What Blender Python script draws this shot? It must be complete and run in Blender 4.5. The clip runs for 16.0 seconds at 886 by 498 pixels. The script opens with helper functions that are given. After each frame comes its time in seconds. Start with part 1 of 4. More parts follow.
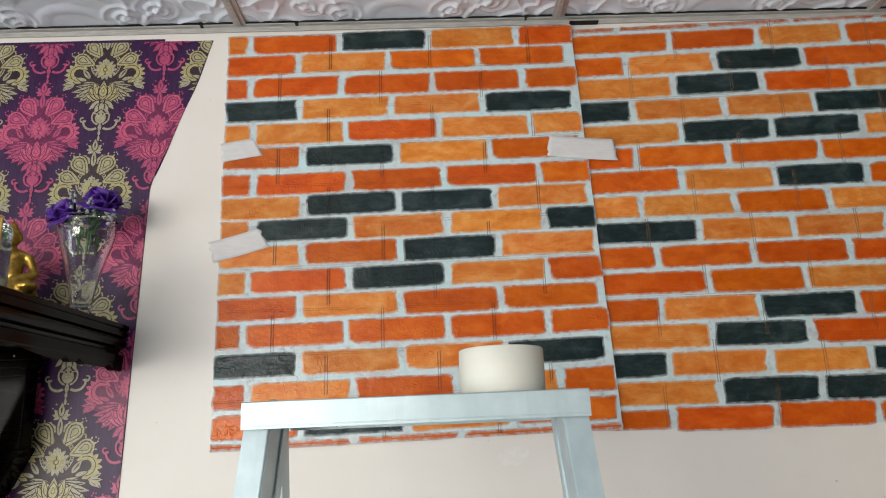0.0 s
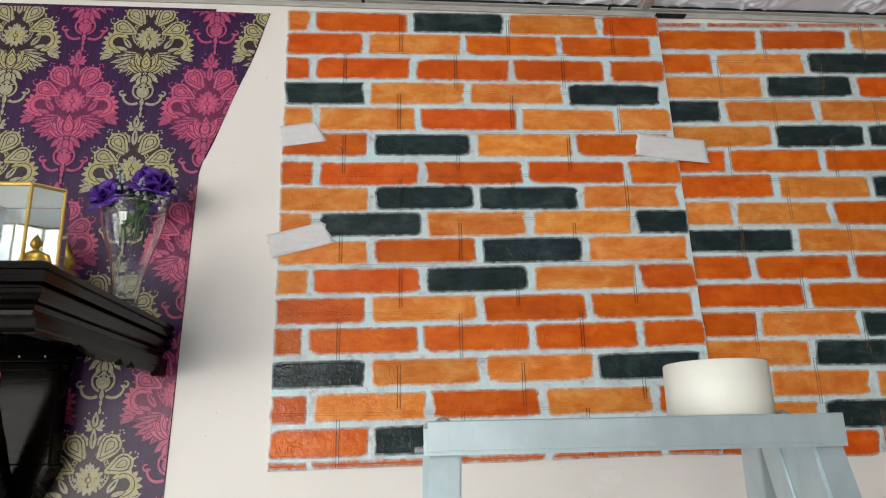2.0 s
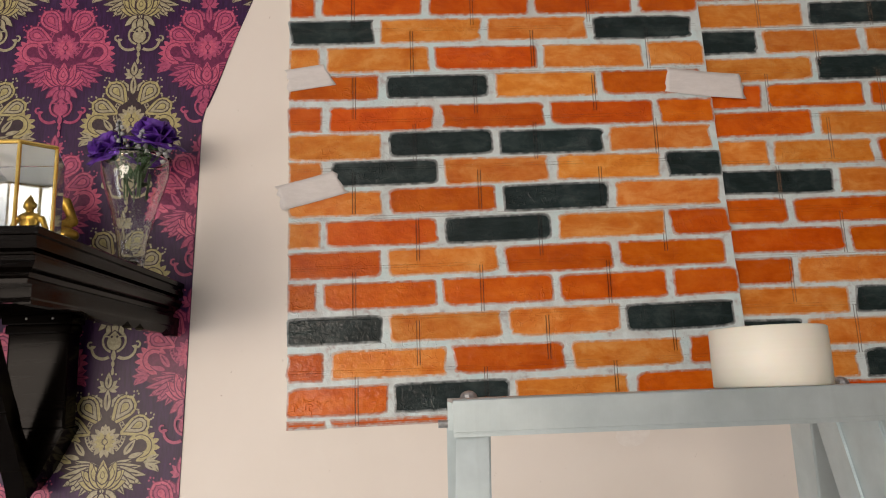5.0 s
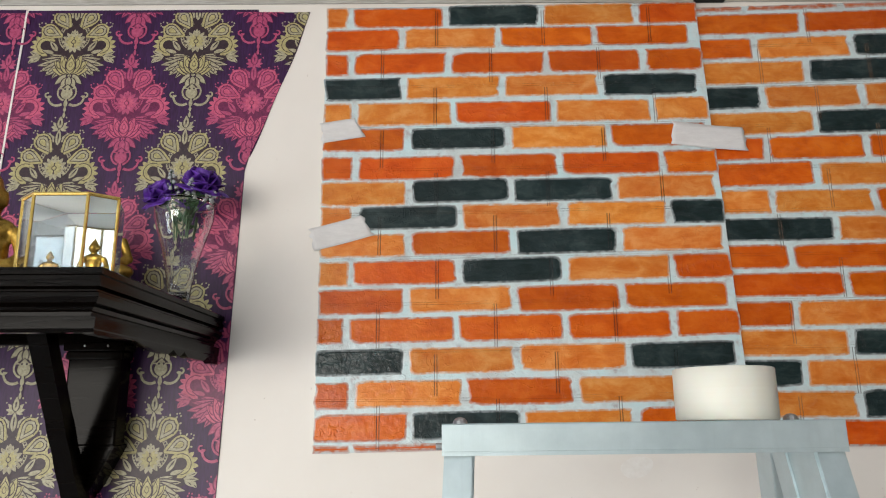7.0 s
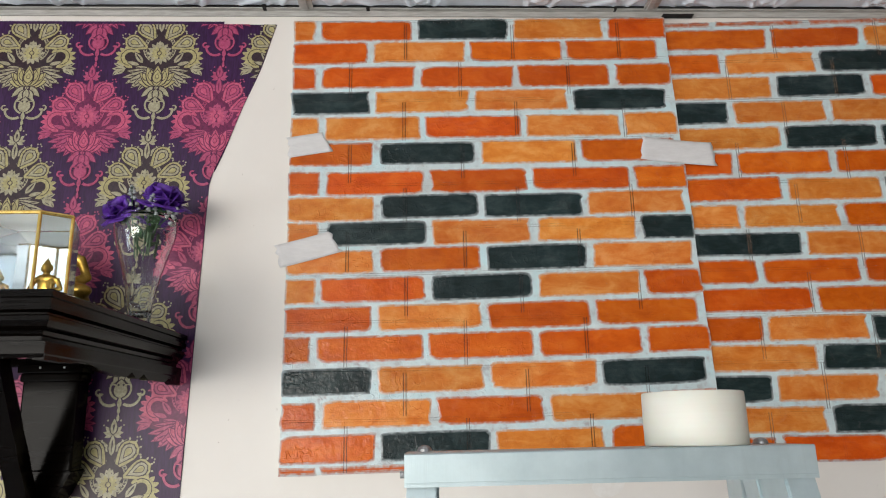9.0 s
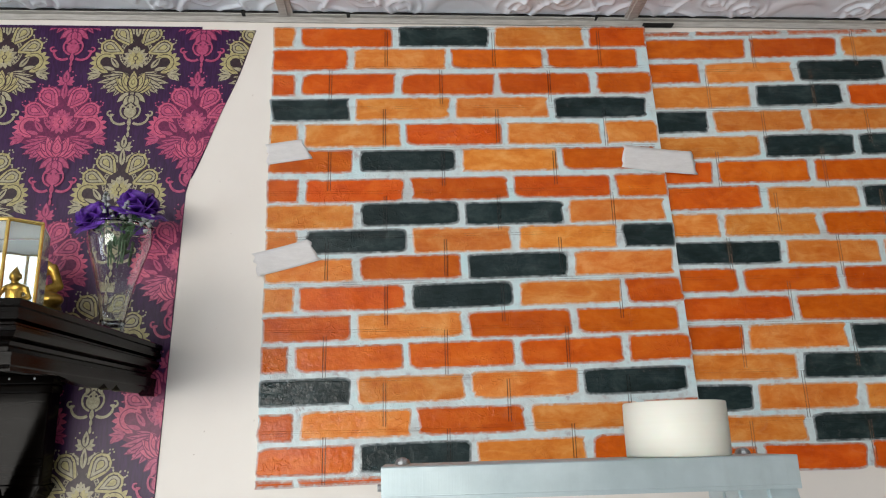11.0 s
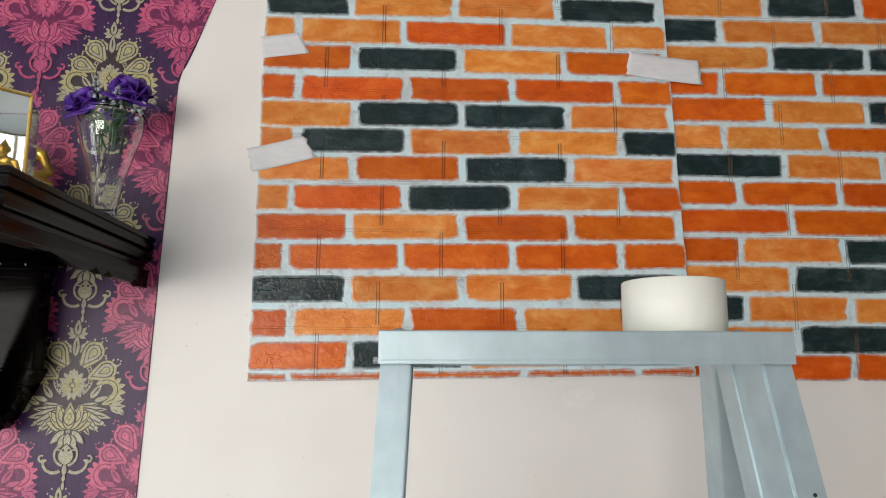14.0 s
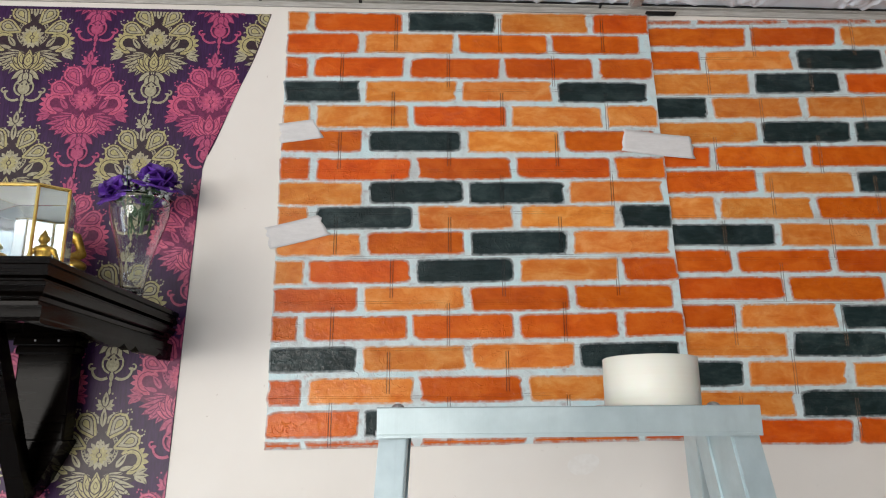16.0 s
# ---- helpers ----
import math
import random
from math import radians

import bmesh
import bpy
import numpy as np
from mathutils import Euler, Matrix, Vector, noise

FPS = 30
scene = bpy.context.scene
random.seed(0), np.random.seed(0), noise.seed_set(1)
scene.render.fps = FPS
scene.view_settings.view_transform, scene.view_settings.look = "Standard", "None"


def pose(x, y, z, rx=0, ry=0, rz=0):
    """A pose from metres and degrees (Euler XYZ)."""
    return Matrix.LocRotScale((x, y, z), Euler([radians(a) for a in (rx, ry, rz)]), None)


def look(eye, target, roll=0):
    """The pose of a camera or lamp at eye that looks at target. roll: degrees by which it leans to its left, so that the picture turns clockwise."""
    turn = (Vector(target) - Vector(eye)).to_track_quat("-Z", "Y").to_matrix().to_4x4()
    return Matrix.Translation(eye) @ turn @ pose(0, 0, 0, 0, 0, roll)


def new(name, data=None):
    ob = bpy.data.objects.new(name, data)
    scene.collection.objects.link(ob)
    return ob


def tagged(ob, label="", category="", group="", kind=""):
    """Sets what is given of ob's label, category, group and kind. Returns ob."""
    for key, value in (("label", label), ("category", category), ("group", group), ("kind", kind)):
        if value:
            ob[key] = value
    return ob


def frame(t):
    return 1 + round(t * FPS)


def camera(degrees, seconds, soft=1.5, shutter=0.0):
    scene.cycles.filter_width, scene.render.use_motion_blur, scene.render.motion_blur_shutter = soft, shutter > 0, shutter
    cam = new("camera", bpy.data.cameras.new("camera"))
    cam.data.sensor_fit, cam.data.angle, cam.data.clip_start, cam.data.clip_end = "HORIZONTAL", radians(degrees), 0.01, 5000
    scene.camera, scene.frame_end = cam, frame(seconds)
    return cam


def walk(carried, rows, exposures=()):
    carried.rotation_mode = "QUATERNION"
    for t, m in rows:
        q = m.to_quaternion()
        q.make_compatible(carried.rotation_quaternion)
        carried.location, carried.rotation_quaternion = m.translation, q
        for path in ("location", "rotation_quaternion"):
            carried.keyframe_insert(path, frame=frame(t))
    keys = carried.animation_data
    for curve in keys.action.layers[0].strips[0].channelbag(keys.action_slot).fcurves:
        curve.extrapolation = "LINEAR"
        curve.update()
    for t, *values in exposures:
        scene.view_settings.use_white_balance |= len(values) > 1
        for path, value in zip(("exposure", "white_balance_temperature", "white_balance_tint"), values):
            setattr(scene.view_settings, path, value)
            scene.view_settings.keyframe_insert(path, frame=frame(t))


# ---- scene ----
cam = camera(63.3, 16.0, soft=1.1)
PATH = [
    (0, (0.384, -1.275, 1.559), (0.415, 0.655, 2.082), -1.9),
    (0.5, (0.334, -1.185, 1.571), (0.138, 0.725, 2.13), 3.1),
    (1, (0.298, -1.109, 1.595), (0.296, 0.796, 2.203), 2.8),
    (1.5, (0.22, -1.134, 1.585), (0.297, 0.773, 2.182), -0.7),
    (2, (0.178, -1.148, 1.577), (0.327, 0.768, 2.129), -0.9),
    (2.5, (0.168, -1.136, 1.582), (0.339, 0.783, 2.117), -0.7),
    (3, (0.194, -1.084, 1.548), (0.458, 0.87, 1.88), -0.2),
    (3.5, (0.233, -0.995, 1.54), (0.6, 0.969, 1.628), -1.5),
    (4, (0.253, -0.958, 1.544), (0.589, 1.013, 1.558), -1.9),
    (4.5, (0.234, -1.001, 1.565), (0.519, 0.975, 1.684), -2.0),
    (5, (0.177, -1.097, 1.607), (0.282, 0.862, 1.996), -1.7),
    (5.2, (0.183, -1.12, 1.616), (0.239, 0.832, 2.047), -2.0),
    (7.3, (0.212, -1.192, 1.599), (0.206, 0.75, 2.077), -0.2),
    (7.5, (0.214, -1.186, 1.603), (0.23, 0.76, 2.066), -0.7),
    (8, (0.22, -1.194, 1.613), (0.255, 0.741, 2.116), -0.5),
    (8.5, (0.228, -1.182, 1.603), (0.283, 0.747, 2.127), -1.3),
    (9, (0.22, -1.177, 1.614), (0.284, 0.758, 2.119), -0.9),
    (11.5, (0.224, -1.164, 1.616), (0.36, 0.759, 2.146), -1.1),
    (12, (0.215, -1.163, 1.614), (0.378, 0.759, 2.143), -0.6),
    (12.5, (0.214, -1.166, 1.613), (0.369, 0.759, 2.13), -0.5),
    (13, (0.217, -1.169, 1.614), (0.372, 0.761, 2.116), -1.3),
    (13.5, (0.221, -1.16, 1.577), (0.335, 0.786, 2.022), -0.2),
    (14, (0.216, -1.143, 1.568), (0.355, 0.822, 1.917), 0.5),
    (14.5, (0.214, -1.187, 1.587), (0.355, 0.768, 1.983), 0.6),
    (15, (0.224, -1.207, 1.586), (0.342, 0.727, 2.082), 1.3),
    (15.5, (0.229, -1.211, 1.577), (0.337, 0.721, 2.084), -0.1),
    (16, (0.237, -1.209, 1.578), (0.313, 0.724, 2.084), -0.0),
]
EXPOSURES = [(0.0, -0.17, 6800, 10), (2.5, -0.18, 6800, 10), (3.0, -0.2, 6800, 11), (3.5, -0.44, 6750, 10), (4.0, -0.70, 6750, 10), (4.5, -0.68, 7500, 17), (5.0, -0.45, 8000, 20), (6.2, -0.25, 7400, 14), (7.3, -0.14, 6850, 11), (14.0, -0.2, 6750, 11), (15.0, -0.36, 7000, 12), (16.0, -0.15, 6800, 12)]
walk(cam, [(t, look(eye, target, roll)) for t, eye, target, roll in PATH], EXPOSURES)


# ---- light ----
world = bpy.data.worlds.new("daylight")
world.use_nodes = True
scene.world = world
wn = world.node_tree.nodes
sky = wn.new("ShaderNodeTexSky")
sky.sky_type, sky.sun_disc, sky.sun_elevation, sky.sun_rotation = "NISHITA", False, radians(40), radians(230)
world.node_tree.links.new(sky.outputs[0], wn["Background"].inputs[0])
wn["Background"].inputs[1].default_value = 0.1


def window_light(name, place, target, w, h, watts, colour):
    """The sky's light in a window's opening."""
    lamp = bpy.data.lights.new(name, "AREA")
    lamp.shape, lamp.size, lamp.size_y, lamp.energy, lamp.color = "RECTANGLE", w, h, watts, colour
    ob = new(name, lamp)
    ob.matrix_world = look(place, target)
    return ob


window_light("window_light_west", (-3.36, -2.9, 1.05), (0, -2.9, 1.05), 1.6, 1.6, 44, (0.74, 0.87, 1.0))
window_light("window_light_south", (-1.75, -4.46, 1.5), (-1.75, 0, 1.5), 2.6, 1.2, 121, (0.985, 0.985, 0.965))


# ---- materials ----
def material(name, rough=0.5, metal=0.0, coat=0.0, spec=0.5):
    m = bpy.data.materials.new(name)
    m.use_nodes = True
    b = m.node_tree.nodes["Principled BSDF"]
    b.inputs["Roughness"].default_value = rough
    b.inputs["Metallic"].default_value = metal
    b.inputs["Coat Weight"].default_value = coat
    b.inputs["Coat Roughness"].default_value = 0.13
    b.inputs["Specular IOR Level"].default_value = spec
    return m, m.node_tree, b


def node(tree, kind, **values):
    n = tree.nodes.new(kind)
    for key, value in values.items():
        n.inputs[key.replace("_", " ")].default_value = value
    return n


def coords(tree, stretch=(1, 1, 1), own=False):
    """Places in metres: in the world, or in the object's own space."""
    if own:
        src = tree.nodes.new("ShaderNodeTexCoord").outputs["Object"]
    else:
        src = tree.nodes.new("ShaderNodeNewGeometry").outputs["Position"]
    mp = tree.nodes.new("ShaderNodeMapping")
    mp.inputs["Scale"].default_value = stretch
    tree.links.new(src, mp.inputs["Vector"])
    return mp.outputs[0]


def noise_node(tree, vec, scale, detail=4.0, rough=0.55, warp=0.0):
    n = node(tree, "ShaderNodeTexNoise", Scale=scale, Detail=detail, Roughness=rough, Distortion=warp)
    tree.links.new(vec, n.inputs["Vector"])
    return n.outputs["Fac"]


def ramp(tree, fac, *stops):
    r = tree.nodes.new("ShaderNodeValToRGB")
    while len(r.color_ramp.elements) < len(stops):
        r.color_ramp.elements.new(0.5)
    for e, (at, col) in zip(r.color_ramp.elements, stops):
        e.position, e.color = at, (*col, 1) if len(col) == 3 else col
    tree.links.new(fac, r.inputs[0])
    return r.outputs[0]


def grey(v):
    return (v, v, v)


def mix(tree, fac, a, b, mode="MIX"):
    n = tree.nodes.new("ShaderNodeMix")
    n.data_type, n.blend_type = "RGBA", mode
    for socket, value in ((n.inputs[0], fac), (n.inputs[6], a), (n.inputs[7], b)):
        if isinstance(value, (int, float)):
            socket.default_value = value
        elif isinstance(value, tuple):
            socket.default_value = (*value, 1)
        else:
            tree.links.new(value, socket)
    return n.outputs[2]


def bump(tree, b, height, strength=0.3, distance=0.001, after=None):
    n = node(tree, "ShaderNodeBump", Strength=strength, Distance=distance)
    tree.links.new(height, n.inputs["Height"])
    if after is not None:
        tree.links.new(after, n.inputs["Normal"])
    tree.links.new(n.outputs[0], b.inputs["Normal"])
    tree.links.new(n.outputs[0], b.inputs["Coat Normal"])
    return n.outputs[0]


def film_bump(tree, b):
    """The pressed and crinkled film of the foam sheets: fine crinkles, soft dents and the pressed block pattern."""
    fine = noise_node(tree, coords(tree), 160, 3, 0.6, 0.6)
    first = bump(tree, b, fine, 0.5, 0.0012)
    fold = noise_node(tree, coords(tree), 62, 1.5, 0.5, 0.8)
    sparse = noise_node(tree, coords(tree), 17, 2)
    ridge = mix(tree, 1.0, ramp(tree, fold, (0.455, grey(0)), (0.485, grey(1)), (0.515, grey(0))), ramp(tree, sparse, (0.50, grey(0.0)), (0.62, grey(1))), "MULTIPLY")
    second = bump(tree, b, ridge, 0.5, 0.0012, first)
    soft = noise_node(tree, coords(tree), 22, 2)
    third = bump(tree, b, soft, 0.4, 0.006, second)
    # blocks of 20 by 7.85 cm pressed into the foam
    split = tree.nodes.new("ShaderNodeSeparateXYZ")
    tree.links.new(coords(tree), split.inputs[0])
    place = tree.nodes.new("ShaderNodeCombineXYZ")
    for source, target, factor, offset in ((0, 0, 1.0, 0.102), (2, 1, -1.0, 2.347 + 0.0785 * 4)):
        move = node(tree, "ShaderNodeMath")
        move.operation = "MULTIPLY_ADD"
        move.inputs[1].default_value, move.inputs[2].default_value = factor, offset
        tree.links.new(split.outputs[source], move.inputs[0])
        tree.links.new(move.outputs[0], place.inputs[target])
    block = node(tree, "ShaderNodeTexBrick", Scale=1.0)
    for key, value in (("Mortar Size", 0.0022), ("Mortar Smooth", 0.4), ("Brick Width", 0.2), ("Row Height", 0.0785)):
        block.inputs[key].default_value = value
    tree.links.new(place.outputs[0], block.inputs["Vector"])
    return bump(tree, b, ramp(tree, block.outputs["Fac"], (0.0, grey(1)), (0.5, grey(0.0)), (1.0, grey(0.8))), 0.5, 0.0016, third)


def brick_material(name, dark, mid, light):
    m, t, b = material(name, 0.42, coat=0.30, spec=0.1)
    info = t.nodes.new("ShaderNodeObjectInfo")
    blotch = noise_node(t, coords(t, (22, 22, 34)), 1.0, 5, 0.62, 0.4)
    col = ramp(t, blotch, (0.3, dark), (0.5, mid), (0.72, light))
    streak = noise_node(t, coords(t, (20, 20, 85)), 1.0, 4, 0.65, 0.5)
    col = mix(t, ramp(t, streak, (0.5, grey(0)), (0.72, grey(0.4))), col, light)
    scuff = noise_node(t, coords(t, (90, 90, 130)), 1.0, 4, 0.7)
    col = mix(t, ramp(t, scuff, (0.62, grey(0)), (0.8, grey(0.3))), col, tuple(0.5 * c + 0.12 for c in light))
    haze = noise_node(t, coords(t, (16, 16, 40)), 1.0, 6, 0.7, 0.9)
    col = mix(t, ramp(t, haze, (0.56, grey(0)), (0.74, grey(0.14))), col, tuple(0.7 * c + 0.14 for c in light))
    shade = node(t, "ShaderNodeHueSaturation")
    t.links.new(col, shade.inputs["Color"])
    mr = node(t, "ShaderNodeMapRange")
    mr.inputs["To Min"].default_value, mr.inputs["To Max"].default_value = 0.84, 1.1
    t.links.new(info.outputs["Random"], mr.inputs["Value"])
    t.links.new(mr.outputs[0], shade.inputs["Value"])
    spin = node(t, "ShaderNodeMath")
    spin.operation = "MULTIPLY"
    spin.inputs[1].default_value = 7.31
    t.links.new(info.outputs["Random"], spin.inputs[0])
    wrap = node(t, "ShaderNodeMath")
    wrap.operation = "FRACT"
    t.links.new(spin.outputs[0], wrap.inputs[0])
    hue = node(t, "ShaderNodeMapRange")
    hue.inputs["To Min"].default_value, hue.inputs["To Max"].default_value = 0.497, 0.506
    t.links.new(wrap.outputs[0], hue.inputs["Value"])
    t.links.new(hue.outputs[0], shade.inputs["Hue"])
    t.links.new(shade.outputs[0], b.inputs["Base Color"])
    t.links.new(ramp(t, scuff, (0.3, grey(0.3)), (0.7, grey(0.55))), b.inputs["Roughness"])
    film_bump(t, b)
    return m


BRICK = {
    "r": brick_material("red_orange_brick_print", (0.52, 0.066, 0.003), (0.64, 0.098, 0.005), (0.73, 0.15, 0.014)),
    "o": brick_material("orange_brick_print", (0.62, 0.135, 0.014), (0.73, 0.215, 0.036), (0.84, 0.36, 0.105)),
    "k": brick_material("charcoal_brick_print", (0.008, 0.0175, 0.018), (0.0135, 0.0275, 0.0285), (0.042, 0.068, 0.068)),
}

M_MORTAR, t, b = material("pale_mortar_print", 0.45, coat=0.38, spec=0.22)
c = ramp(t, noise_node(t, coords(t), 60, 5, 0.65), (0.3, (0.44, 0.42, 0.43)), (0.43, (0.57, 0.66, 0.67)), (0.7, (0.68, 0.78, 0.79)))
pocket = noise_node(t, coords(t), 16, 3, 0.6)
c = mix(t, ramp(t, pocket, (0.52, grey(0)), (0.66, grey(0.75))), c, (0.55, 0.76, 0.79))
c = mix(t, ramp(t, pocket, (0.32, grey(0.6)), (0.46, grey(0))), c, (0.50, 0.50, 0.49))
t.links.new(c, b.inputs["Base Color"])
film_bump(t, b)

# shade inside the pressed grooves, painted as a dark colour
M_GROOVE_SHADE, t, b = material("pressed_line", 0.4)
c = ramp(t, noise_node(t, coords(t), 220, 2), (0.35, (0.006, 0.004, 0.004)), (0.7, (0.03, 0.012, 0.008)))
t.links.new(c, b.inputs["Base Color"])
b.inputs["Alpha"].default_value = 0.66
# groove shade and its bright edge, both painted into one mottled colour
M_GROOVE_GLINT, t, b = material("groove_shade_and_glint", 0.4)
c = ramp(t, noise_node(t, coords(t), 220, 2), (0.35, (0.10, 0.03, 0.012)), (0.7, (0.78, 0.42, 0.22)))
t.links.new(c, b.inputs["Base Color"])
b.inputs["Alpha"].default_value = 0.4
# weaker groove shade where a line crosses mortar, painted grey
M_GROOVE_PALE, t, b = material("groove_shade_on_mortar", 0.4)
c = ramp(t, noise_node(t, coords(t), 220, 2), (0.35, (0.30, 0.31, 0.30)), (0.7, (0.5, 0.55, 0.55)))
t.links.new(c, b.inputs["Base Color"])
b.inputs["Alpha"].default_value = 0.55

# faint shade of the level grooves, painted brown with patchy alpha
M_SEAM_SHADE, t, b = material("faint_seam_shade", 0.35)
b.inputs["Base Color"].default_value = (0.16, 0.07, 0.035, 1)
t.links.new(ramp(t, noise_node(t, coords(t, (30, 30, 30)), 1.0, 3), (0.42, grey(0.0)), (0.6, grey(0.18))), b.inputs["Alpha"])

M_CREAM, t, b = material("cream_emulsion_paint", 0.48)
c = ramp(t, noise_node(t, coords(t), 3.5, 4), (0.3, (0.79, 0.732, 0.668)), (0.7, (0.85, 0.80, 0.742)))
spots = noise_node(t, coords(t), 75, 3, 0.6)
c = mix(t, ramp(t, spots, (0.70, grey(0)), (0.74, grey(0.6))), c, (0.38, 0.29, 0.23))
t.links.new(c, b.inputs["Base Color"])
bump(t, b, noise_node(t, coords(t), 240, 4, 0.7), 0.12, 0.001)

# pale colour for the painted glare spot and for the torn paper edge
M_GLARE_TEAR, t, b = material("pale_glare_and_torn_paper", 0.55)
c = ramp(t, noise_node(t, coords(t), 90, 3), (0.3, (0.81, 0.765, 0.71)), (0.7, (0.87, 0.835, 0.79)))
t.links.new(c, b.inputs["Base Color"])

M_DADO, t, b = material("slate_marbled_paper", 0.42)
big = noise_node(t, coords(t), 11, 8, 0.72, 0.3)
c = ramp(t, big, (0.34, (0.06, 0.096, 0.125)), (0.5, (0.125, 0.18, 0.225)), (0.68, (0.25, 0.335, 0.385)))
fleck = noise_node(t, coords(t, (1, 1, 0.45)), 90, 6, 0.8, 1.2)
c = mix(t, ramp(t, fleck, (0.45, grey(0)), (0.62, grey(0.85))), c, (0.40, 0.49, 0.55))
fine = noise_node(t, coords(t, (1, 1, 0.6)), 260, 5, 0.8, 1.6)
c = mix(t, ramp(t, fine, (0.5, grey(0)), (0.62, grey(0.5))), c, (0.50, 0.58, 0.62))
dark = noise_node(t, coords(t), 38, 6, 0.75, 0.8)
c = mix(t, ramp(t, dark, (0.52, grey(0)), (0.7, grey(0.5))), c, (0.05, 0.075, 0.10))
scratch = node(t, "ShaderNodeTexVoronoi", Scale=7)
scratch.feature = "DISTANCE_TO_EDGE"
wob = node(t, "ShaderNodeTexNoise", Scale=9, Detail=5)
pos = coords(t)
t.links.new(pos, wob.inputs["Vector"])
t.links.new(mix(t, 0.22, pos, wob.outputs["Color"]), scratch.inputs["Vector"])
part_of = noise_node(t, coords(t), 12, 2)
lines = mix(t, 1.0, ramp(t, scratch.outputs[0], (0.0, grey(1)), (0.012, grey(0))), ramp(t, part_of, (0.52, grey(0)), (0.6, grey(0.22))), "MULTIPLY")
c = mix(t, lines, c, (0.42, 0.47, 0.50))
t.links.new(c, b.inputs["Base Color"])
bump(t, b, fleck, 0.35, 0.0012)

M_TRIM, t, b = material("white_plastic_trim", 0.4)
c = ramp(t, noise_node(t, coords(t), 30, 4), (0.3, (0.74, 0.70, 0.67)), (0.65, (0.87, 0.85, 0.83)))
t.links.new(c, b.inputs["Base Color"])

M_DIRT, t, b = material("grimy_paint_edge", 0.7)
c = ramp(t, noise_node(t, coords(t, (8, 8, 60)), 5, 6, 0.7), (0.35, (0.70, 0.62, 0.54)), (0.55, (0.6, 0.5, 0.43)), (0.72, (0.3, 0.24, 0.2)))
t.links.new(c, b.inputs["Base Color"])

M_GROUND, t, b = material("aubergine_wallpaper", 0.38, spec=0.26)
c = ramp(t, noise_node(t, coords(t, (420, 420, 60)), 1.0, 2), (0.3, (0.028, 0.007, 0.040)), (0.7, (0.052, 0.014, 0.074)))
t.links.new(c, b.inputs["Base Color"])
bump(t, b, noise_node(t, coords(t, (500, 500, 90)), 1.0, 2), 0.25, 0.0006)


def print_material(name, lo, hi, rough=0.36, metal=0.0):
    m, t, b = material(name, rough, metal, spec=0.32)
    c = ramp(t, noise_node(t, coords(t), 230, 4, 0.7), (0.34, lo), (0.62, hi))
    t.links.new(c, b.inputs["Base Color"])
    bump(t, b, noise_node(t, coords(t), 420, 3), 0.35, 0.0007)
    return m


GOLD_PRINT = [print_material("silver_gold_print", (0.27, 0.24, 0.155), (0.45, 0.41, 0.28)), print_material("gold_print_shade", (0.018, 0.008, 0.016), (0.045, 0.022, 0.03)), print_material("gold_print", (0.31, 0.265, 0.12), (0.49, 0.43, 0.21))]
PINK_PRINT = [print_material("pink_print", (0.34, 0.042, 0.115), (0.50, 0.094, 0.19)), print_material("pink_print_shade", (0.11, 0.010, 0.055), (0.19, 0.022, 0.085)), print_material("bright_pink_print", (0.46, 0.060, 0.13), (0.62, 0.125, 0.22))]

M_CEIL, t, b = material("white_pressed_tile", 0.22)
c = ramp(t, noise_node(t, coords(t), 14, 4), (0.3, (0.80, 0.87, 0.95)), (0.7, (0.86, 0.92, 0.99)))
t.links.new(c, b.inputs["Base Color"])
M_BAR, t, b = material("grey_ceiling_bar", 0.45)
c = ramp(t, noise_node(t, coords(t, (6, 60, 60)), 6, 4), (0.3, (0.36, 0.34, 0.31)), (0.7, (0.55, 0.53, 0.50)))
t.links.new(c, b.inputs["Base Color"])
M_GAP, t, b = material("black_gap", 0.9)
c = ramp(t, noise_node(t, coords(t), 200, 3), (0.3, grey(0.006)), (0.7, grey(0.02)))
t.links.new(c, b.inputs["Base Color"])

M_ALU, t, b = material("brushed_aluminium", 0.45, 0.7)
c = ramp(t, noise_node(t, coords(t, (9, 9, 9)), 3, 5, 0.6), (0.3, (0.46, 0.555, 0.575)), (0.7, (0.57, 0.67, 0.69)))
smear = noise_node(t, coords(t, (60, 60, 5)), 1.0, 5, 0.7, 0.8)
c = mix(t, ramp(t, smear, (0.58, grey(0)), (0.75, grey(0.12))), c, (0.34, 0.38, 0.39))
t.links.new(c, b.inputs["Base Color"])
t.links.new(ramp(t, smear, (0.35, grey(0.44)), (0.7, grey(0.5))), b.inputs["Roughness"])
bump(t, b, noise_node(t, coords(t, (900, 900, 14), own=True), 1.0, 2), 0.12, 0.0004)
M_RIVET, t, b = material("dull_steel", 0.4, 0.9)
c = ramp(t, noise_node(t, coords(t), 300, 3), (0.3, grey(0.3)), (0.7, grey(0.55)))
t.links.new(c, b.inputs["Base Color"])
M_INK, t, b = material("black_pen_ink", 0.6)
b.inputs["Base Color"].default_value = (0.01, 0.01, 0.012, 1)

M_ROLL, t, b = material("cream_masking_tape_paper", 0.5)
ring = noise_node(t, coords(t, (3, 3, 240), own=True), 1.0, 3)
c = ramp(t, ring, (0.3, (0.765, 0.745, 0.65)), (0.7, (0.79, 0.775, 0.69)))
t.links.new(c, b.inputs["Base Color"])
b.inputs["Subsurface Weight"].default_value = 0.1
b.inputs["Subsurface Scale"].default_value = 0.004
M_CORE, t, b = material("brown_card_core", 0.8)
